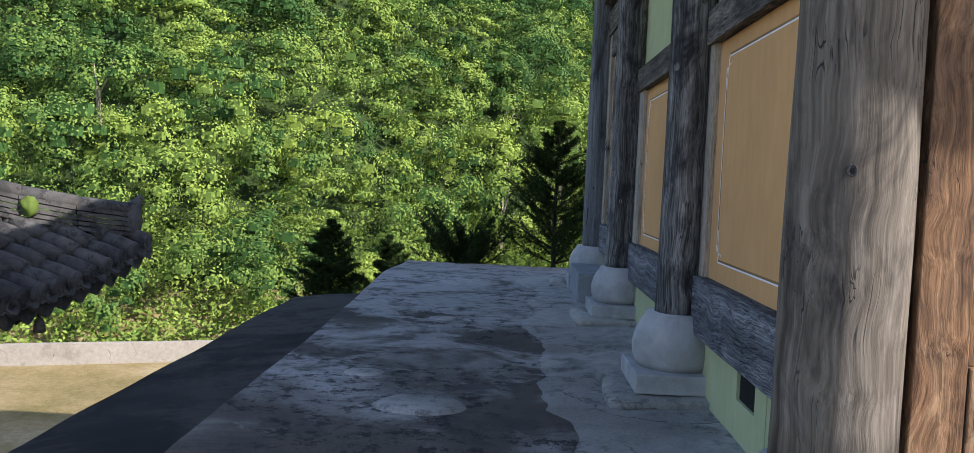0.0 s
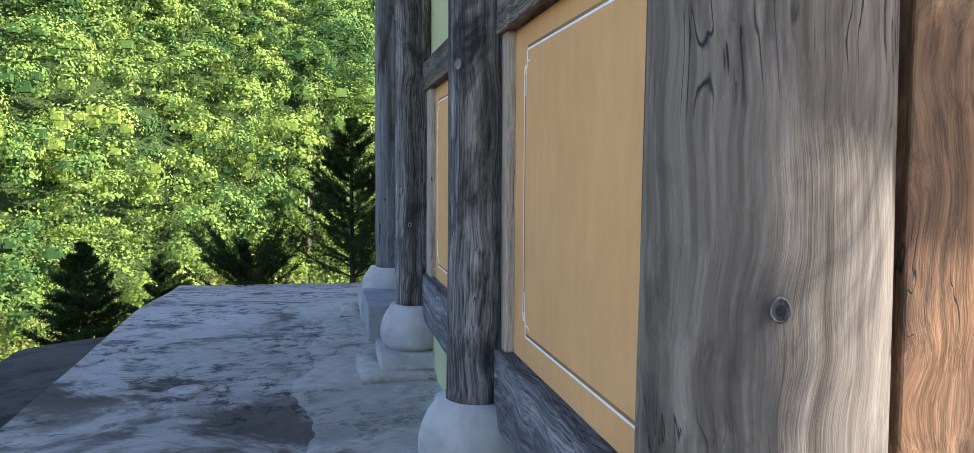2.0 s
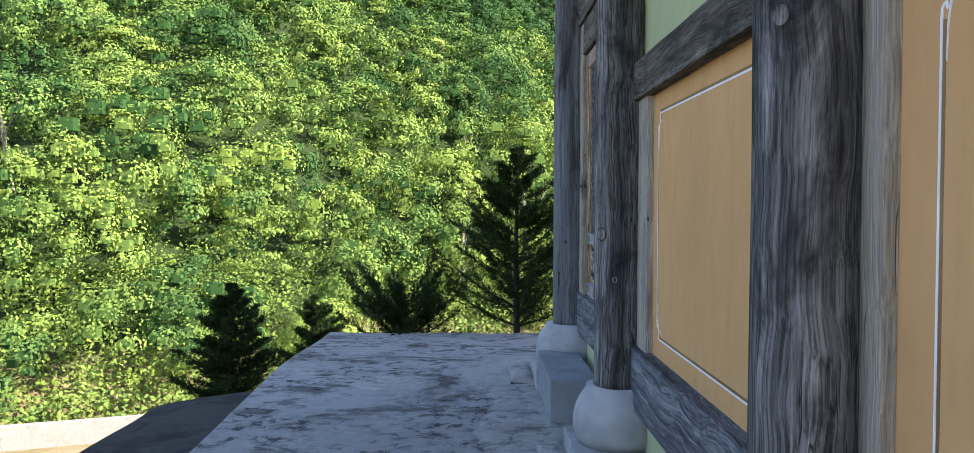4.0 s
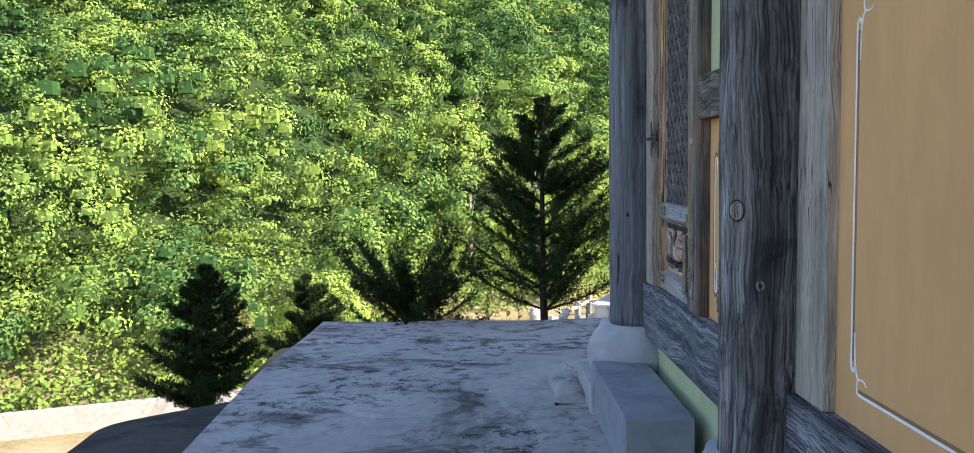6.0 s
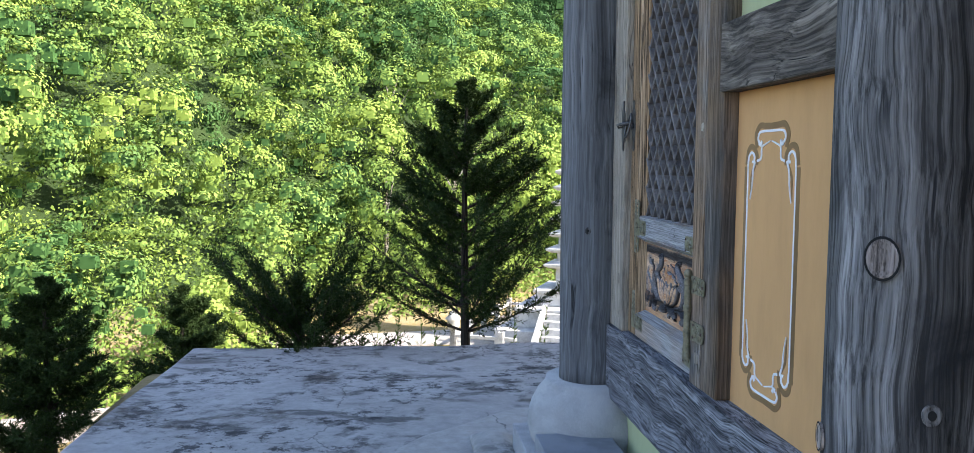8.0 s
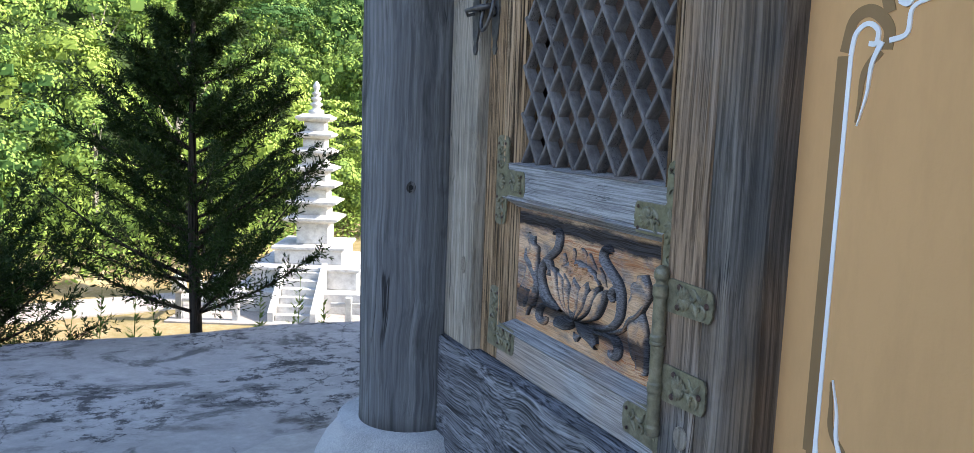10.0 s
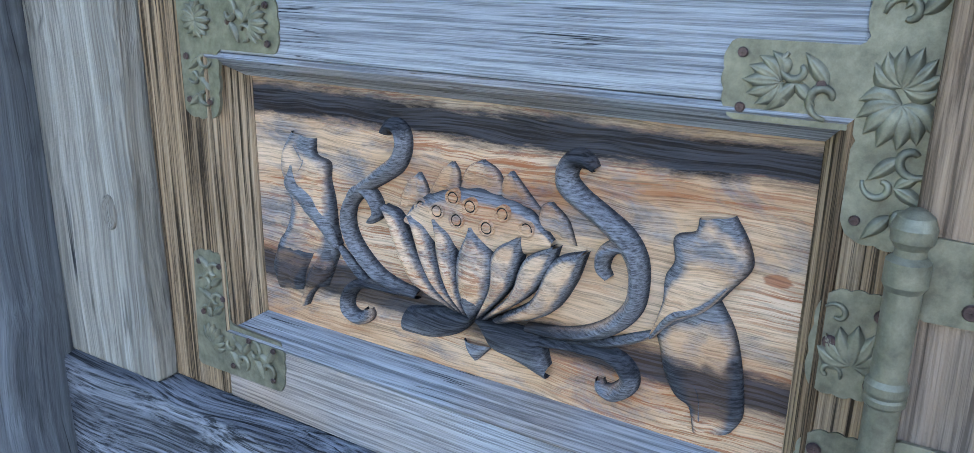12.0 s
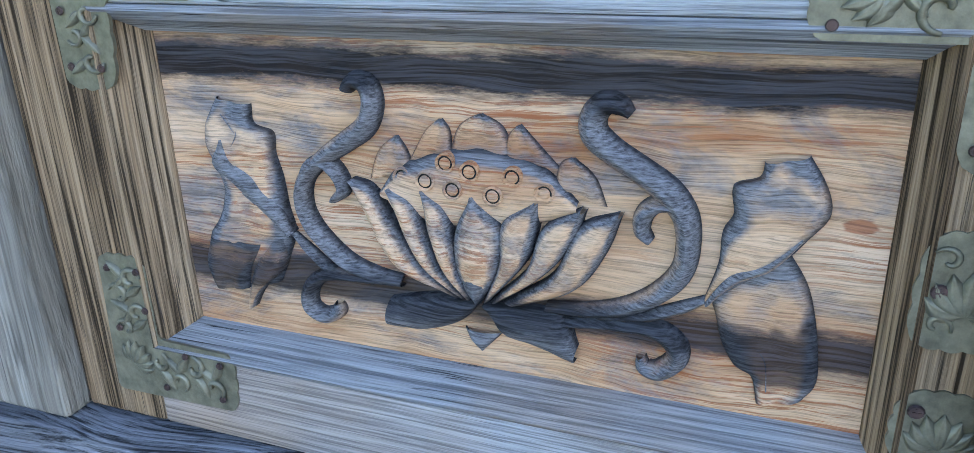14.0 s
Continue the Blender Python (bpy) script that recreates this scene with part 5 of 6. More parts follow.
plate([(9.012, 1.000), (9.012, 1.070), (8.893, 1.070), (8.893, 1.006)], [("b", 8.962, 1.037, 0.024, 1.6), ("b", 8.962, 1.037, 0.022, -1.6)] + vine(8.95, 1.038, 8.91, 1.038, 2, 0.017, 9), [(8.975, 1.058), (8.978, 1.016), (8.904, 1.038)], JX, "embossed bronze hinge leaf", hinge, True)
plate([(9.082, 1.080), (9.078, 1.164), (9.026, 1.166), (9.026, 1.082)], [("b", 9.050, 1.108, 0.034, 1.6), ("c", 9.066, 1.147, 0.010, 0.5, 1), ("c", 9.066, 1.097, 0.010, 3.5, -1)], [(9.034, 1.152), (9.068, 1.123), (9.034, 1.094)], DX, "embossed bronze hinge leaf", hinge, True)
plate([(9.082, 0.982), (9.078, 1.040), (9.026, 1.042), (9.026, 0.984)], [("b", 9.050, 0.998, 0.030, 1.6)], [(9.068, 1.026), (9.036, 0.996)], DX, "embossed bronze hinge leaf", hinge, True)

# ring handle and latch
latch = thing("door_latch", (0.12, 9.85, 1.67), "dark iron ring latch with two ornate plates", "latch")
for yc, x in ((9.865, DX), (9.925, 0.104)):
    bm = bmesh.new()
    prof = [(0.0, 0.004), (0.06, 0.013), (0.14, 0.009), (0.24, 0.018), (0.5, 0.024), (0.76, 0.018), (0.86, 0.009), (0.94, 0.013), (1.0, 0.004)]
    L, R = [], []
    for t, w in prof:
        z = 1.672 + 0.226 * t
        L.append((yc + w, z))
        R.append((yc - w, z))
    f = bm.faces.new([bm.verts.new((x - 0.004, y, z)) for y, z in L + R[::-1]])
    ex = bmesh.ops.extrude_face_region(bm, geom=[f])
    for v in [g for g in ex["geom"] if isinstance(g, bmesh.types.BMVert)]:
        v.co.x = x + 0.001
    bmesh.ops.recalc_face_normals(bm, faces=bm.faces)
    part("latch_plate", bm, M["iron"], latch)
ring = [Vector((0.118 - 0.012 * (1 - math.cos(a)), 9.862 + 0.028 * math.sin(a), 1.785 + 0.052 * math.cos(a))) for a in np.linspace(0, 2 * math.pi, 29)]
part("ring", sweep(ring, [0.005] * 29, 8, up=Vector((1, 0, 0))), M["iron"], latch, smooth=True)
part("hasp", sweep([Vector((0.125, 9.865, 1.80)), Vector((0.098, 9.88, 1.795)), Vector((0.085, 9.91, 1.792)), Vector((0.078, 9.94, 1.79)), Vector((0.085, 9.945, 1.778)), Vector((0.10, 9.93, 1.782))], [0.008, 0.008, 0.007, 0.006, 0.005, 0.004], 8), M["iron"], latch, smooth=True)
part("boss", lathe([(0.001, 1.770), (0.009, 1.775), (0.011, 1.785), (0.009, 1.795), (0.001, 1.80)], 0.124, 9.865, 14), M["iron"], latch, smooth=True)


# ---- painted borders on the plaster ----
def ribbon(pts, w, x, m="white_paint", parent=wall_w, name="painted_line", plane="x", n=8, taper=0.0):
    P = spline(pts, n) if len(pts) > 2 else [np.array(pts[0], float), np.array(pts[1], float)]
    bm = bmesh.new()
    k = len(P)
    L, R = [], []
    for i in range(k):
        d = P[min(i + 1, k - 1)] - P[max(i - 1, 0)]
        d /= np.linalg.norm(d) + 1e-9
        s = np.array([-d[1], d[0]]) * w * 0.5 * (1 - taper * i / (k - 1))
        for lst, q in ((L, P[i] + s), (R, P[i] - s)):
            co = (x, q[0], q[1]) if plane == "x" else (q[0], x, q[1])
            back = (x + 0.003, q[0], q[1]) if plane == "x" else (q[0], x + 0.003, q[1])
            lst.append((bm.verts.new(co), bm.verts.new(back)))
    for i in range(k - 1):
        bm.faces.new((L[i][0], L[i + 1][0], R[i + 1][0], R[i][0]))
        bm.faces.new((L[i][0], L[i][1], L[i + 1][1], L[i + 1][0]))
        bm.faces.new((R[i][0], R[i + 1][0], R[i + 1][1], R[i][1]))
    bmesh.ops.recalc_face_normals(bm, faces=bm.faces)
    part(name, bm, M[m], parent)


def thin_border(yl, yr, zt, zb):
    """A fine rectangular line with small flourishes at its corners."""
    X = WX - 0.0015
    X2 = X - 0.0008
    for y, s in ((yl, -1), (yr, 1)):
        ribbon([(y, zb + 0.10), (y, zt - 0.10)], 0.009, X)
        ribbon([(y + s * 0.012, zb + 0.10), (y + s * 0.012, zt - 0.10)], 0.012, X + 0.0005, "brown_paint")
        for z, q in ((zt, -1), (zb, 1)):
            ribbon([(y, z + q * 0.10), (y + s * 0.004, z + q * 0.075), (y + s * 0.018, z + q * 0.066), (y + s * 0.024, z + q * 0.08)], 0.008, X2)
            ribbon([(y + s * 0.05, z), (y + s * 0.042, z + q * 0.02), (y + s * 0.05, z + q * 0.045), (y + s * 0.085, z + q * 0.05), (y + s * 0.105, z + q * 0.036)], 0.009, X2, taper=0.7)
            ribbon([(y + s * 0.05, z + q * 0.045), (y + s * 0.034, z + q * 0.075), (y + s * 0.026, z + q * 0.12), (y + s * 0.022, z + q * 0.19)], 0.008, X2 - 0.0006, taper=0.8)
    for z in (zt, zb):
        ribbon([(yl - 0.05, z), (yr + 0.05, z)], 0.009, X)
        ribbon([(yl - 0.05, z + 0.011), (yr + 0.05, z + 0.011)], 0.012, X + 0.0005, "brown_paint")


thin_border(4.492, 3.07, 2.127, 0.915)
thin_border(7.195, 5.25, 2.122, 0.905)


def scrolled_border(yl, yr, zt, zb):
    X, X2, B = WX - 0.0016, WX - 0.0024, WX - 0.0008
    for y, s in ((yl, -1), (yr, 1)):
        ribbon([(y, zb + 0.08), (y, zt - 0.105)], 0.0072, X)
        ribbon([(y - s * 0.0135, zb + 0.08), (y - s * 0.0135, zt - 0.105)], 0.021, B, "brown_paint")
        for z, q in ((zt, -1), (zb, 1)):
            ribbon([(y, z + q * 0.105), (y + s * 0.006, z + q * 0.075), (y + s * 0.025, z + q * 0.062), (y + s * 0.043, z + q * 0.072), (y + s * 0.042, z + q * 0.09), (y + s * 0.03, z + q * 0.09)], 0.0072, X2)
            ribbon([(y - s * 0.012, z + q * 0.10), (y + s * 0.0, z + q * 0.055), (y + s * 0.03, z + q * 0.045), (y + s * 0.06, z + q * 0.07), (y + s * 0.06, z + q * 0.1)], 0.018, B - 0.0002, "brown_paint")
            ribbon([(y + s * 0.052, z + q * 0.088), (y + s * 0.038, z + q * 0.12), (y + s * 0.034, z + q * 0.16), (y + s * 0.022, z + q * 0.205)], 0.009, X2 - 0.0006, taper=0.85)
            ribbon([(y + s * 0.05, z + q * 0.10), (y + s * 0.026, z + q * 0.13), (y + s * 0.022, z + q * 0.17), (y + s * 0.018, z + q * 0.20)], 0.015, B - 0.0004, "brown_paint", taper=0.85)
            ribbon([(y + s * 0.064, z + q * 0.088), (y + s * 0.09, z + q * 0.08), (y + s * 0.095, z + q * 0.048), (y + s * 0.12, z + q * 0.038), (y + s * 0.15, z + q * 0.03)], 0.0075, X2 - 0.0004, taper=0.5)
            ribbon([(y + s * 0.075, z + q * 0.035), (y + s * 0.066, z + q * 0.02), (y + s * 0.075, z + q * 0.004), (y + s * 0.10, z + q * 0.0), (yl * 0.5 + yr * 0.5, z)], 0.0072, X2)
            ribbon([(y + s * 0.06, z + q * 0.05), (y + s * 0.05, z + q * 0.01), (y + s * 0.075, z - q * 0.016), (y + s * 0.11, z - q * 0.016), (yl * 0.5 + yr * 0.5, z - q * 0.014)], 0.018, B - 0.0006, "brown_paint")
            ribbon([(y + s * 0.075, z + q * 0.035), (y + s * 0.088, z + q * 0.04), (y + s * 0.094, z + q * 0.028)], 0.010, X2 - 0.001)


scrolled_border(8.700, 8.390, 1.715, 0.93)
# border on the sunlit wall round the corner
ribbon([(0.79, 1.10), (0.79, 2.6)], 0.012, 2.3185, parent=wall_s, plane="y")
ribbon([(0.775, 1.10), (0.775, 2.6)], 0.022, 2.3192, "brown_paint", wall_s, plane="y")
ribbon([(0.79, 1.10), (0.795, 1.04), (0.82, 1.02), (0.835, 1.04), (0.82, 1.055)], 0.012, 2.3175, parent=wall_s, plane="y")
ribbon([(0.82, 1.0), (0.84, 0.97), (0.88, 0.96), (0.95, 0.96)], 0.014, 2.3175, parent=wall_s, plane="y")


# ---- knots ----
M["knot"] = wood("knot_wood", [(0.10, 0.085, 0.078), (0.2, 0.17, 0.155), (0.32, 0.275, 0.25)], stain=0.4, depth=0.004)


def knot(p, nrm, r, name_of, m="knot", hole=False, tall=1.25):
    """A ring-shaped knot, or a bored hole, sitting in a timber face."""
    p, nrm = Vector(p), Vector(nrm).normalized()
    u = Vector((0, 0, 1)).cross(nrm).normalized()
    w = Vector((0, 0, 1))
    bm = bmesh.new()
    prof = [(1.0, -0.004), (0.97, 0.0008), (0.85, 0.0018), (0.74, -0.0002), (0.55, 0.0008), (0.42, -0.0002), (0.2, 0.0006)]
    if hole:
        prof = [(1.0, -0.004), (0.97, 0.0012), (0.8, 0.0012), (0.68, -0.001), (0.5, 0.0006), (0.2, 0.0002)]
    rings = []
    for rr, h in prof:
        ring = []
        for i in range(22):
            a = 2 * math.pi * i / 22
            k = 1 + 0.10 * noise.noise(Vector((math.cos(a), math.sin(a), p.y * 7)))
            ring.append(bm.verts.new(p + (u * math.cos(a) + w * math.sin(a) * tall) * r * rr * k + nrm * h))
        rings.append(ring)
    for a, b in zip(rings, rings[1:]):
        for i in range(22):
            j = (i + 1) % 22
            bm.faces.new((a[i], a[j], b[j], b[i]))
    bm.faces.new(rings[-1])
    bmesh.ops.recalc_face_normals(bm, faces=bm.faces)
    part("knot", bm, M[m], bpy.data.objects.get(name_of), smooth=True)
    if not hole and m != "knot":
        return
    # a flat dark disc for the shade in an open knot, or the shrinkage gap round a sawn one
    dark = bmesh.new()
    lim = (0.0, 0.45) if hole else (0.93, 1.06)
    rows = []
    for rr in lim:
        rows.append([dark.verts.new(p + (u * math.cos(2 * math.pi * i / 22) + w * math.sin(2 * math.pi * i / 22) * tall) * r * max(rr, 0.01) + nrm * 0.0022) for i in range(22)])
    for i in range(22):
        j = (i + 1) % 22
        dark.faces.new((rows[0][i], rows[0][j], rows[1][j], rows[1][i]))
    part("knot_heart" if hole else "knot_gap", dark, M["dark"], bpy.data.objects.get(name_of))


def col_knot(i, dx, dy, z, r, **k):
    _, cx, cy, rc = COLS[i]
    d = Vector((dx, dy, 0)).normalized()
    names = ("wooden_column", "wooden_column.001", "wooden_column.002", "wooden_column.003")
    knot(Vector((cx, cy, z)) + d * rc * 1.03, d, r, names[i], **k)


col_knot(0, -0.07, -0.18, 1.425, 0.016, hole=True, m="column")
col_knot(3, -0.076, -0.17, 1.293, 0.014, hole=True, m="column")
col_knot(2, -0.079, -0.06, 1.455, 0.030)
col_knot(2, -0.139, 0.038, 1.093, 0.022)
col_knot(2, -0.05, -0.13, 1.19, 0.016, hole=True, m="column")
col_knot(1, -0.10, -0.09, 2.10, 0.022, m="column")
for x, z, r in ((0.561, 1.53, 0.038), (0.517, 0.98, 0.022), (0.627, 1.92, 0.036)):
    knot((x, 2.268, z), (0, -1, 0), r, "post_5", "warm_post", tall=1.2)
knot((0.42, 2.243, 1.44), (0, -1, 0), 0.016, "post_4", "warm_post", tall=2.2)
knot((0.103, 9.962, 1.083), (-1, 0, 0), 0.014, "door_jamb_2", "post", tall=1.8)
knot((0.103, 8.947, 1.742), (-1, 0, 0), 0.012, "door_jamb_1", "post")
knot((0.103, 8.952, 0.947), (-1, 0, 0), 0.018, "door_jamb_1", "post")
knot((0.083, 9.0, 0.66), (-1, 0, 0), 0.03, "sill_beam_3", "sill")


# ---- conifers beyond the terrace ----
def needles(rng, A, B, per, length, width):
    """Flat needle quads along twigs from A to B."""
    n = len(A)
    t = rng.uniform(0.05, 1.0, (n, per))
    P = A[:, None] + (B - A)[:, None] * t[..., None]
    d = (B - A) / (np.linalg.norm(B - A, axis=1, keepdims=True) + 1e-9)
    out = rng.normal(size=(n, per, 3))
    dd = d[:, None] * 0.75 + out * 0.55
    dd /= np.linalg.norm(dd, axis=2, keepdims=True)
    side = np.cross(dd, rng.normal(size=(n, per, 3)))
    side /= np.linalg.norm(side, axis=2, keepdims=True) + 1e-9
    L = length * rng.uniform(0.6, 1.2, (n, per, 1))
    v = np.stack([P, P + dd * L * 0.5 + side * width, P + dd * L, P + dd * L * 0.5 - side * width], 2)
    return v.reshape(-1, 3)


def conifer(x, y, zb, zt, spread, seed_, label, low=0.22, fan=False, levels=22, lift=1.0):
    rng = np.random.default_rng(seed_)
    th = thing("conifer", (x, y, zb), label, "tree", "conifers beside the terrace")
    H = zt - zb
    wood_bm = bmesh.new()
    top = H * (0.55 if fan else 1.0)
    tr = [(x + 0.03 * math.sin(3 * t + seed_), y + 0.02 * math.cos(4 * t), zb + top * t) for t in np.linspace(0, 1, 7)]
    sweep(tr, [0.05 * (1 - 0.85 * t) * (H / 3) ** 0.5 + 0.006 for t in np.linspace(0, 1, 7)], 9, wood_bm)
    part("trunk", wood_bm, M["bark"], th, smooth=True)
    A, B = [], []
    for lv in range(levels):
        f = low + (1 - low) * lv / (levels - 1)
        z0 = zb + top * f * (0.97 if not fan else 0.9)
        reach = spread * ((max(0.0, 1 - f) / (1 - low)) ** 0.75 * 0.82 + 0.06) * (1.15 if lv % 3 else 0.9)
        if fan:
            reach = spread * (1.05 - 0.5 * f)
        for k in range(4 if f < 0.85 else 3):
            a = rng.uniform(0, 2 * math.pi)
            r = reach * rng.uniform(0.7, 1.12)
            rise = r * (lift * rng.uniform(0.38, 0.75) if not fan else rng.uniform(0.35, 1.25)) + (0.05 if not fan else 0)
            if fan and f < 0.35:
                rise = r * rng.uniform(0.1, 0.6)
            o = np.array([x, y, z0])
            tip = o + np.array([math.cos(a) * r, math.sin(a) * r, rise])
            mid = (o + tip) / 2 + np.array([0, 0, -0.06 * r])
            P = spline([o, mid, tip], 7)
            part("branch", sweep(P, [0.013 * (1 - 0.85 * i / (len(P) - 1)) * (r + 0.3) for i in range(len(P))], 4), M["bark"], th)
            for i in range(2, len(P)):
                q = P[i]
                dirv = P[i] - P[i - 1]
                dirv /= np.linalg.norm(dirv)
                for s in range(4):
                    tw = dirv * 0.9 + rng.normal(size=3) * np.array([0.6, 0.6, 0.35])
                    tw /= np.linalg.norm(tw)
                    L = (0.06 + r * rng.uniform(0.10, 0.22)) * (1.2 - 0.65 * i / len(P))
                    A.append(q - dirv * rng.uniform(0, 0.07))
                    B.append(q + tw * L)
            A.append(P[-3])
            B.append(tip + (tip - P[-2]) * 0.8)
    if not fan:
        A.append(np.array(tr[-2]))
        B.append(np.array(tr[-1]) + np.array([0, 0, 0.08]))
    V = needles(rng, np.array(A), np.array(B), 20, 0.054, 0.0052)
    mesh_from("crown", V, np.arange(len(V)).reshape(-1, 4), M["needle"], th)
    return th


conifer(-0.19, 14.78, -0.95, 2.42, 1.22, 3, "young dark conifer with upswept branches beyond the terrace edge", 0.24, levels=20)
conifer(-1.86, 14.95, -0.95, 1.12, 1.15, 5, "bushy dark conifer without a leader, fanning upwards", 0.2, True, levels=13)
conifer(-4.30, 14.6, -2.2, 0.44, 0.85, 8, "small dark conifer of conical shape on the bank", 0.36, levels=18, lift=0.55)
conifer(-3.55, 16.6, -1.45, 0.02, 0.8, 11, "small dark conifer of conical shape on the bank", 0.12, levels=14, lift=0.6)


def weed(x, y, h, seed_):
    rng = np.random.default_rng(seed_)
    z = float(ground_height(np.array(x), np.array(y)))
    th = thing("weed", (x, y, z), "thin green weed stalk with narrow leaves", "plant", "weeds beyond the terrace")
    lean = rng.uniform(-0.1, 0.1, 2)
    P = [np.array([x + lean[0] * t, y + lean[1] * t, z - 0.02 + h * t]) for t in np.linspace(0, 1, 6)]
    part("stalk", sweep(P, [0.007 * (1 - 0.7 * t) for t in np.linspace(0, 1, 6)], 5), M["weed"], th)
    A, B = [], []
    for i in range(34):
        t = rng.uniform(0.25, 1)
        a = rng.uniform(0, 6.28)
        p = np.array([x + lean[0] * t, y + lean[1] * t, z + h * t])
        A.append(p)
        B.append(p + np.array([math.cos(a), math.sin(a), 0.7]) * 0.09 * (1.2 - 0.6 * t))
    A, B = np.array(A), np.array(B)
    d = B - A
    s = np.cross(d, np.array([0, 0, 1.0])) * 0.16
    V = np.stack([A, A + d * 0.5 + s, B, A + d * 0.5 - s], 1).reshape(-1, 3)
    mesh_from("leaves", V, np.arange(len(V)).reshape(-1, 4), M["weed"], th)


for i, (x, y, h) in enumerate(((-1.55, 15.0, 0.75), (-1.2, 15.1, 0.70), (-0.95, 15.0, 0.85), (-0.68, 15.1, 0.78), (-0.45, 15.2, 0.72), (0.35, 15.1, 0.75), (0.55, 15.0, 0.62), (0.72, 15.3, 0.8), (0.95, 15.1, 0.6), (1.5, 15.2, 0.72))):
    weed(x, y, h, 40 + i)


# ---- stone pagoda ----
def pagoda(px, py, z0, turn):
    th = thing("stone_pagoda", (px, py, z0), "white granite seven-storey pagoda on a stepped base with railings", "pagoda")
    rot = Matrix.Translation((px, py, z0)) @ Matrix.Rotation(turn, 4, "Z") @ Matrix.Scale(1.1, 4)

    def blk(name, w, d, h0, h1, cx=0, cy=0, bev=0.02, parent=th):
        bm = boxed(cx - w / 2, cx + w / 2, cy - d / 2, cy + d / 2, h0, h1, bev)
        bmesh.ops.transform(bm, matrix=rot, verts=bm.verts)
        return part(name, bm, M["white_granite"], parent)

    bmp = boxed(-3.2, 3.2, -3.2, 3.2, -0.1, 0.06, 0.02)
    bmesh.ops.transform(bmp, matrix=rot, verts=bmp.verts)
    part("paving", bmp, M["pale_concrete"], th)
    blk("base_tier", 3.9, 3.9, 0.05, 0.62)
    blk("base_tier", 2.9, 2.9, 0.62, 1.12)
    blk("cap_slab", 3.05, 3.05, 1.12, 1.22)
    blk("base_tier", 1.9, 1.9, 1.22, 1.62)
    blk("cap_slab", 2.05, 2.05, 1.62, 1.72)
    z = 1.72
    w, bh = 1.25, 0.62
    for i in range(7):
        blk("storey", w * 0.72, w * 0.72, z, z + bh)
        z += bh
        rw = w * 1.22
        bm = bmesh.new()
        sect = [(rw * 0.40, 0.0), (rw * 0.5, 0.045), (rw * 0.505, 0.10), (rw * 0.43, 0.155), (rw * 0.33, 0.215)]
        rings = []
        for r, h in sect:
            ring = []
            for cxs, cys in ((1, 1), (-1, 1), (-1, -1), (1, -1)):
                ring.append(bm.verts.new((cxs * r, cys * r, z + h + (0.03 if r > rw * 0.45 else 0))))
            rings.append(ring)
        for a, b in zip(rings, rings[1:]):
            for k in range(4):
                j = (k + 1) % 4
                bm.faces.new((a[k], a[j], b[j], b[k]))
        bm.faces.new(rings[0][::-1])
        bm.faces.new(rings[-1])
        bmesh.ops.transform(bm, matrix=rot, verts=bm.verts)
        bmesh.ops.recalc_face_normals(bm, faces=bm.faces)
        part("roof_stone", bm, M["white_granite"], th)
        z += 0.205
        w *= 0.93
        bh = 0.27
    prof = [(0.22, z), (0.22, z + 0.10), (0.12, z + 0.14), (0.10, z + 0.2), (0.17, z + 0.25), (0.17, z + 0.3), (0.08, z + 0.35), (0.14, z + 0.4), (0.14, z + 0.46), (0.07, z + 0.5), (0.12, z + 0.55), (0.12, z + 0.6), (0.05, z + 0.65), (0.09, z + 0.72), (0.10, z + 0.8), (0.06, z + 0.88), (0.01, z + 0.93)]
    bm = lathe(prof, 0, 0, 20)
    bmesh.ops.transform(bm, matrix=rot, verts=bm.verts)
    part("finial", bm, M["white_granite"], th, smooth=True)
    # stairs with side walls
    for i in range(6):
        blk("stair_step", 0.9, 0.24, 0.0, 1.12 - 0.18 * i, 0, -1.45 - 0.12 - 0.24 * i, 0.008)
    for s in (-1, 1):
        bm = bmesh.new()
        v = [bm.verts.new(c) for c in ((s * 0.47, -1.4, 0), (s * 0.62, -1.4, 0), (s * 0.62, -3.0, 0), (s * 0.47, -3.0, 0), (s * 0.47, -1.4, 1.35), (s * 0.62, -1.4, 1.35), (s * 0.62, -3.0, 0.3), (s * 0.47, -3.0, 0.3))]
        for q in ((0, 1, 2, 3), (4, 5, 6, 7), (0, 1, 5, 4), (1, 2, 6, 5), (2, 3, 7, 6), (3, 0, 4, 7)):
            bm.faces.new([v[i] for i in q])
        bmesh.ops.recalc_face_normals(bm, faces=bm.faces)
        bmesh.ops.transform(bm, matrix=rot, verts=bm.verts)
        part("stair_wall", bm, M["white_granite"], th)
    # railing round the base
    for s in (-1, 1):
        for k in range(5):
            c = -2.9 + 1.45 * k
            blk("rail_post", 0.16, 0.16, 0, 0.75, s * 2.9, c, 0.01)
            if abs(c) > 0.8 or s > 0:
                blk("rail_post", 0.16, 0.16, 0, 0.75, c if abs(c) > 0.1 else 0.8, s * 2.9, 0.01)
        blk("railing", 0.08, 5.7, 0.50, 0.60, s * 2.9, 0, 0.01)
        if s > 0:
            blk("railing", 5.7, 0.08, 0.50, 0.60, 0, s * 2.9, 0.01)
    for s in (-1, 1):
        blk("railing", 1.9, 0.08, 0.50, 0.60, s * 1.95, -2.9, 0.01)
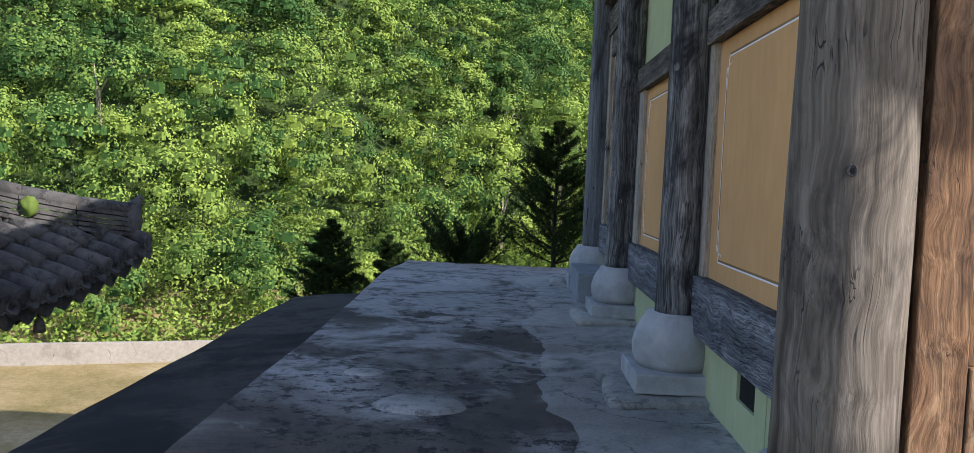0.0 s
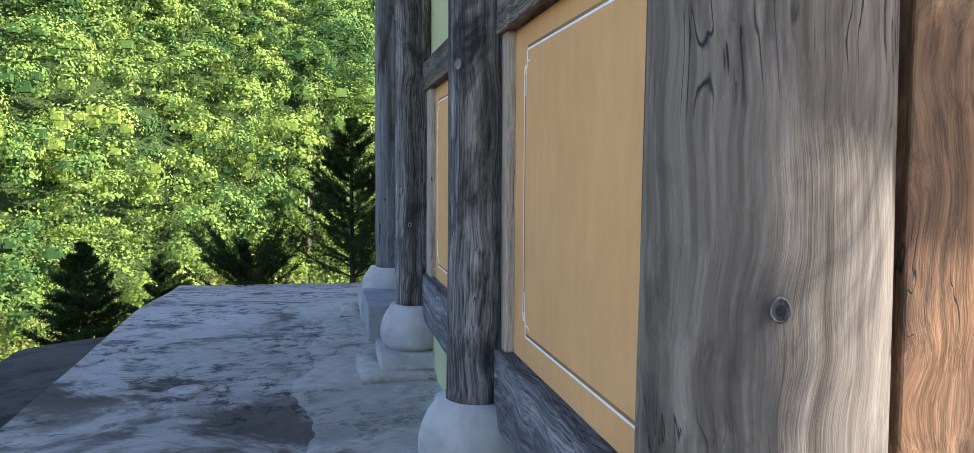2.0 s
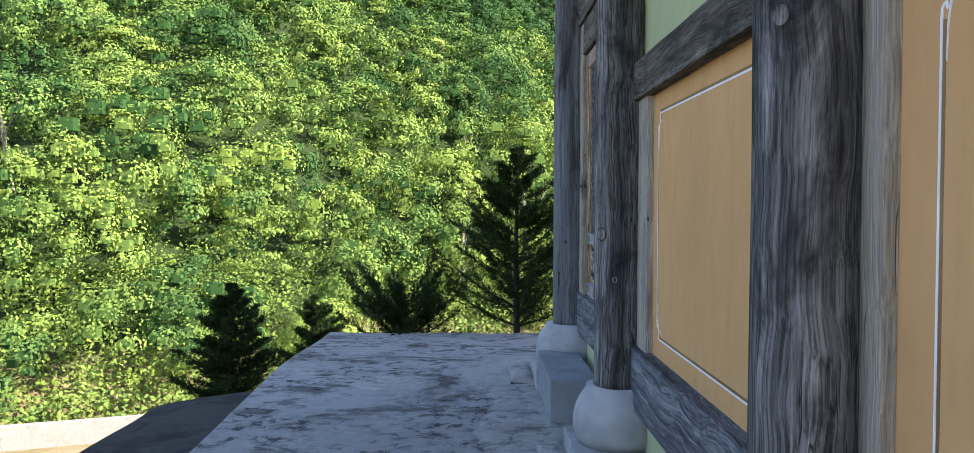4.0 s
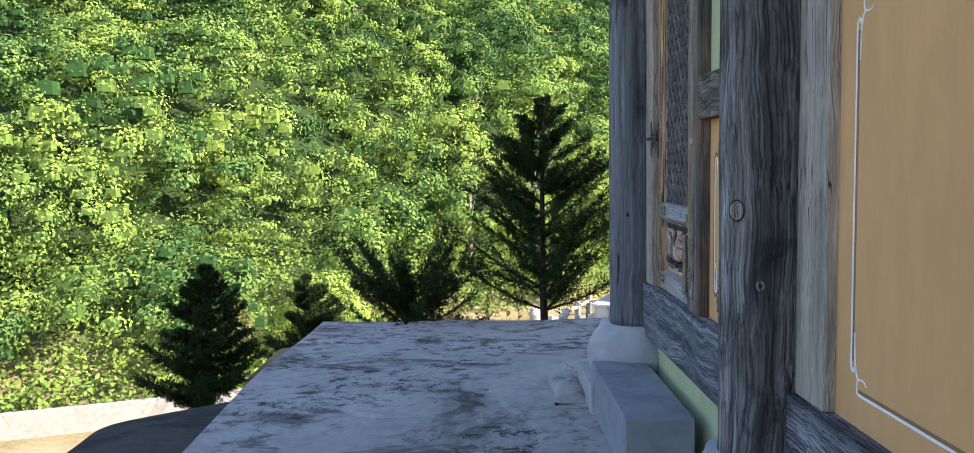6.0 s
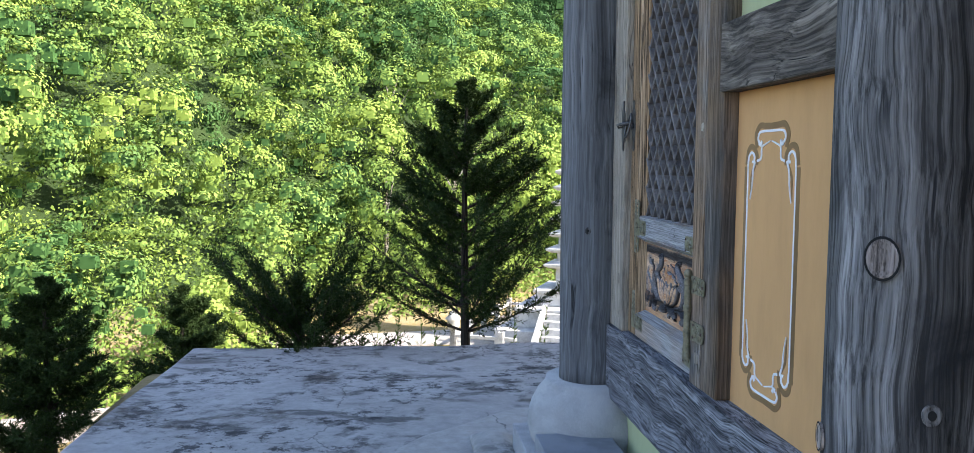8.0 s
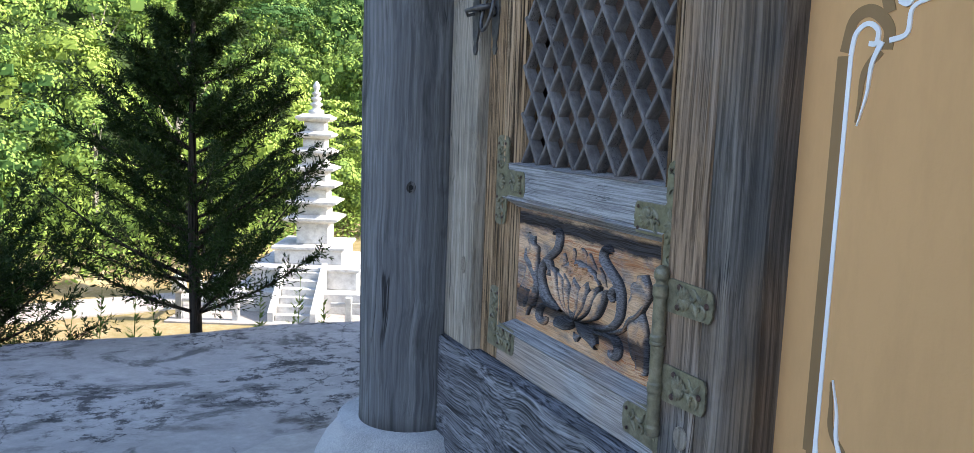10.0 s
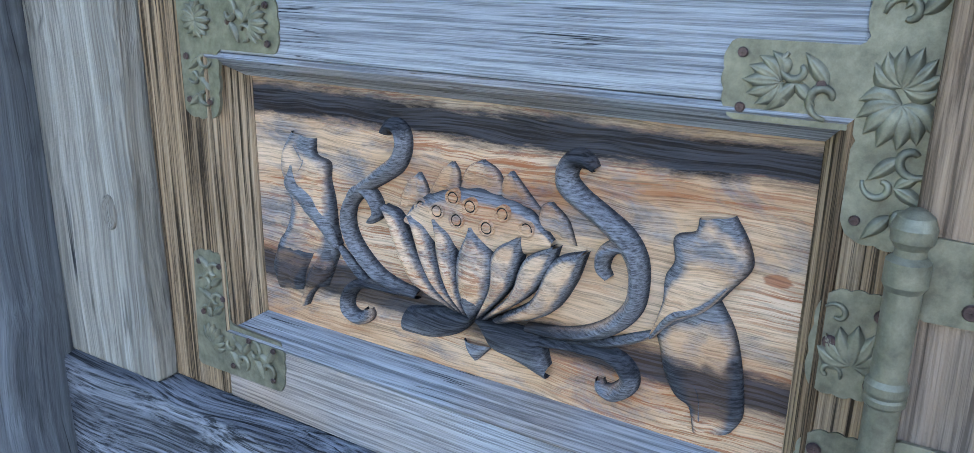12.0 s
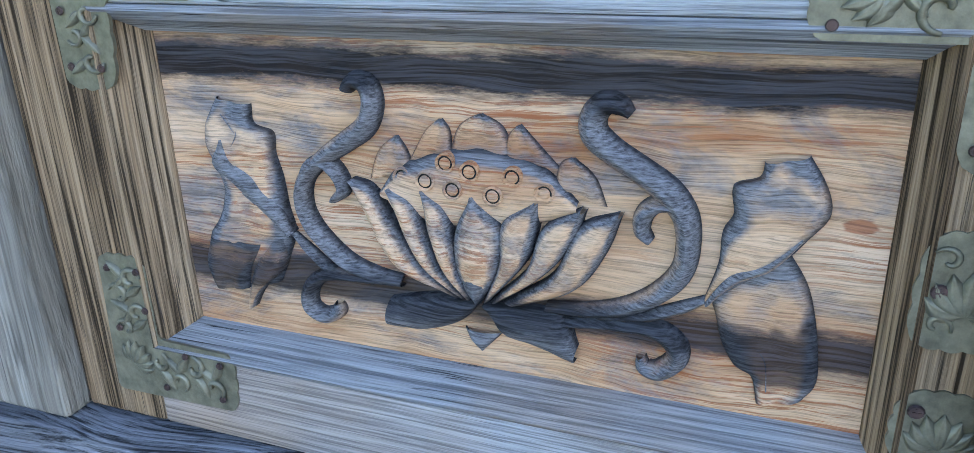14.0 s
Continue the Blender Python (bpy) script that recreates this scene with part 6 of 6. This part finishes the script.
    for cx, cy in ((-2.9, -2.9), (2.9, -2.9)):
        bm = lathe([(0.14, 0.75), (0.2, 0.85), (0.17, 0.98), (0.24, 1.05), (0.1, 1.2), (0.02, 1.3)], cx, cy, 14)
        bmesh.ops.transform(bm, matrix=rot, verts=bm.verts)
        part("lantern_cap", bm, M["white_granite"], th, smooth=True)
    return th


pagoda(5.09, 33.8, -4.5, radians(-24))

# ---- low wall, road ----
def slab_along(name, a, b, w, z0, z1, m, label, category, kind=""):
    a, b = Vector(a), Vector(b)
    d = (b - a).normalized()
    s = Vector((-d.y, d.x)) * w / 2
    bm = bmesh.new()
    n = 24
    rows = []
    for i in range(n + 1):
        p = a + (b - a) * i / n
        dz = 0.03 * noise.noise(Vector((p.x * 0.4, p.y * 0.4, 1)))
        rows.append([bm.verts.new((*(p - s), z0)), bm.verts.new((*(p - s), z1 + dz)), bm.verts.new((*(p + s), z1 + dz)), bm.verts.new((*(p + s), z0))])
    for r0, r1 in zip(rows, rows[1:]):
        for k in range(3):
            bm.faces.new((r0[k], r0[k + 1], r1[k + 1], r1[k]))
    bm.faces.new(rows[0])
    bm.faces.new(rows[-1][::-1])
    bmesh.ops.recalc_face_normals(bm, faces=bm.faces)
    return part(name, bm, M[m], label=label, category=category, kind=kind)


slab_along("low_wall", (-40, 13.5), (-4.5, 25.95), 0.25, -4.6, -3.9, "pale_concrete", "low pale concrete wall at the forest's foot", "wall", "structure")
slab_along("road_far", (-9.5, 33.2), (1.3, 34.7), 2.2, -4.6, -4.46, "pale_concrete", "pale concrete road before the forest", "road", "structure")


# ---- tiled roof of the lower building ----
def lathe_x(at, prof):
    """Turn an (x, radius) profile about an axis along x through a point."""
    bm = bmesh.new()
    rings = [[bm.verts.new(at + Vector((dx, r * math.cos(2 * math.pi * i / 16), r * math.sin(2 * math.pi * i / 16)))) for i in range(16)] for dx, r in prof]
    for a, b in zip(rings, rings[1:]):
        for i in range(16):
            bm.faces.new((a[i], a[(i + 1) % 16], b[(i + 1) % 16], b[i]))
    bmesh.ops.recalc_face_normals(bm, faces=bm.faces)
    return bm


def tiled_roof():
    th = thing("tiled_roof", (-7.5, 7.5, 0.0), "weathered grey clay-tiled roof corner with a layered ridge", "roof")
    y_end, x_eave = 9.2, -5.33

    def eave(y):
        k = max(0.0, (y - 6.0) / (y_end - 6.0))
        return Vector((x_eave + 0.05 * k * k, y, 0.07 + 0.39 * k ** 2.6))

    def slope(y, t):
        """t metres in from the eave."""
        e = eave(y)
        return Vector((e.x - t, e.y, e.z + 0.42 * t + 0.03 * t * t))

    def hip(t):
        return slope(y_end - t, t)

    pitch = 0.30
    rows = [y_end - 0.20 - pitch * i for i in range(19)]
    for i, y in enumerate(rows):
        # cover tiles, each a short tapered tube that overlaps the one below
        reach = min(4.0, y_end - y + 0.05)
        k = 0
        while 0.34 * k < reach:
            a, b = slope(y, -0.03 + 0.34 * k), slope(y, min(0.36 + 0.34 * k, reach + 0.1))
            part("cover_tile", sweep([a + Vector((0, 0, 0.055)), a.lerp(b, 0.5) + Vector((0, 0, 0.052)), b + Vector((0, 0, 0.03))], [0.098, 0.095, 0.08], 12), M["tile"], th, smooth=True)
            k += 1
        a = slope(y, 0.0)
        part("end_tile", lathe_x(a + Vector((-0.01, 0, 0.05)), [(0.0, 0.104), (0.045, 0.104), (0.05, 0.094), (0.042, 0.088), (0.042, 0.05), (0.05, 0.042), (0.05, 0.001)]), M["tile"], th, "round eave tile with a moulded face")
        b = slope(y - pitch / 2, 0.0)
        part("drip_tile", sweep([b + Vector((0.02, -0.10, 0.0)), b + Vector((0.035, -0.05, -0.045)), b + Vector((0.04, 0, -0.06)), b + Vector((0.035, 0.05, -0.045)), b + Vector((0.02, 0.10, 0.0))], [0.02, 0.03, 0.035, 0.03, 0.02], 6), M["tile"], th)
    # pan tiles as a ribbed sheet on both faces of the hip
    for mirrored in (False, True):
        bm = bmesh.new()
        grid = []
        ys = np.linspace(3.6, y_end - 0.03, 120)
        for f in np.linspace(0, 1, 14):
            rowv = []
            for y in ys:
                p = slope(y, f * min(4.2, y_end - y)) + Vector((0, 0, -0.03 + 0.04 * math.cos(2 * math.pi * (y - rows[0]) / pitch)))
                if mirrored:
                    p = Vector((x_eave + (p.y - y_end), y_end + (p.x - x_eave), p.z))
                rowv.append(bm.verts.new(p))
            grid.append(rowv)
        for a, b in zip(grid, grid[1:]):
            for k in range(len(ys) - 1):
                bm.faces.new((a[k], a[k + 1], b[k + 1], b[k]))
        ex = bmesh.ops.extrude_face_region(bm, geom=bm.faces[:])
        for v in [g for g in ex["geom"] if isinstance(g, bmesh.types.BMVert)]:
            v.co.z -= 0.14
        bmesh.ops.recalc_face_normals(bm, faces=bm.faces)
        part("pan_tiles", bm, M["tile"], th)
    # layered hip ridge that ends in an upturned tile
    side = Vector((1, -1, 0)).normalized()
    for lay in range(5):
        for k in range(10):
            a, b = hip(0.22 + 0.40 * k), hip(0.615 + 0.40 * k)
            z = 0.03 + 0.055 * lay
            w = 0.16 - 0.014 * lay
            bm = bmesh.new()
            vs = []
            for p in (a, b):
                for q, dz in ((-w, 0), (w, 0), (w, 0.043), (-w, 0.043)):
                    vs.append(bm.verts.new(p + side * q + Vector((0, 0, z + dz))))
            for q in ((0, 1, 2, 3), (7, 6, 5, 4), (0, 4, 5, 1), (1, 5, 6, 2), (2, 6, 7, 3), (3, 7, 4, 0)):
                bm.faces.new([vs[i] for i in q])
            bmesh.ops.recalc_face_normals(bm, faces=bm.faces)
            part("ridge_tile", bm, M["tile"], th)
    for k in range(10):
        a, b = hip(0.20 + 0.40 * k), hip(0.61 + 0.40 * k)
        part("ridge_cap", sweep([a + Vector((0, 0, 0.325)), b + Vector((0, 0, 0.32))], [0.088, 0.082], 12), M["tile"], th, smooth=True)
    e = hip(0.2)
    part("ridge_end", sweep([e + Vector((0.0, 0.0, 0.05)), e + Vector((0.02, 0.02, 0.22)), e + Vector((0.04, 0.04, 0.36)), e + Vector((0.10, 0.10, 0.50))], [0.13, 0.13, 0.09, 0.02], 10), M["tile"], th)
    # dark soffit with rafters
    for i in range(16):
        y = y_end - 0.35 - 0.34 * i
        a, b = slope(y, 0.12), slope(y, min(3.0, y_end - y))
        part("rafter", sweep([a + Vector((0, 0, -0.23)), b + Vector((0, 0, -0.23))], [0.06, 0.06], 8), M["rafter"], th)
    part("body_wall", boxed(-11.0, -7.1, 3.4, 7.4, -4.6, 0.55), M["plain"], th, "plain plaster walls under the eaves")
    # moss tuft on the ridge
    p = hip(0.95) + Vector((0.12, -0.12, 0.20))
    bm = bmesh.new()
    bmesh.ops.create_icosphere(bm, subdivisions=3, radius=0.085)
    for v in bm.verts:
        v.co *= 1 + 0.35 * noise.noise(v.co * 18)
        v.co = Vector(p) + Vector((v.co.x, v.co.y, v.co.z * 1.25))
    part("moss_tuft", bm, M["weed"], th, "pale moss tuft", True)


tiled_roof()
BX, BY, BZ = -5.5, 7.22, -0.35
bell = thing("wind_bell", (BX, BY, BZ), "dark bronze wind bell hanging under the eaves", "wind bell")
part("dome", lathe([(0.058, BZ + 0.06), (0.056, BZ + 0.09), (0.050, BZ + 0.13), (0.042, BZ + 0.17), (0.025, BZ + 0.195), (0.010, BZ + 0.205), (0.008, BZ + 0.24)], BX, BY, 20), M["iron"], bell, smooth=True)
part("hook", sweep([Vector((BX, BY, BZ + 0.23)), Vector((BX - 0.01, BY, BZ + 0.32)), Vector((BX, BY, 0.12))], [0.006] * 3, 6), M["iron"], bell)
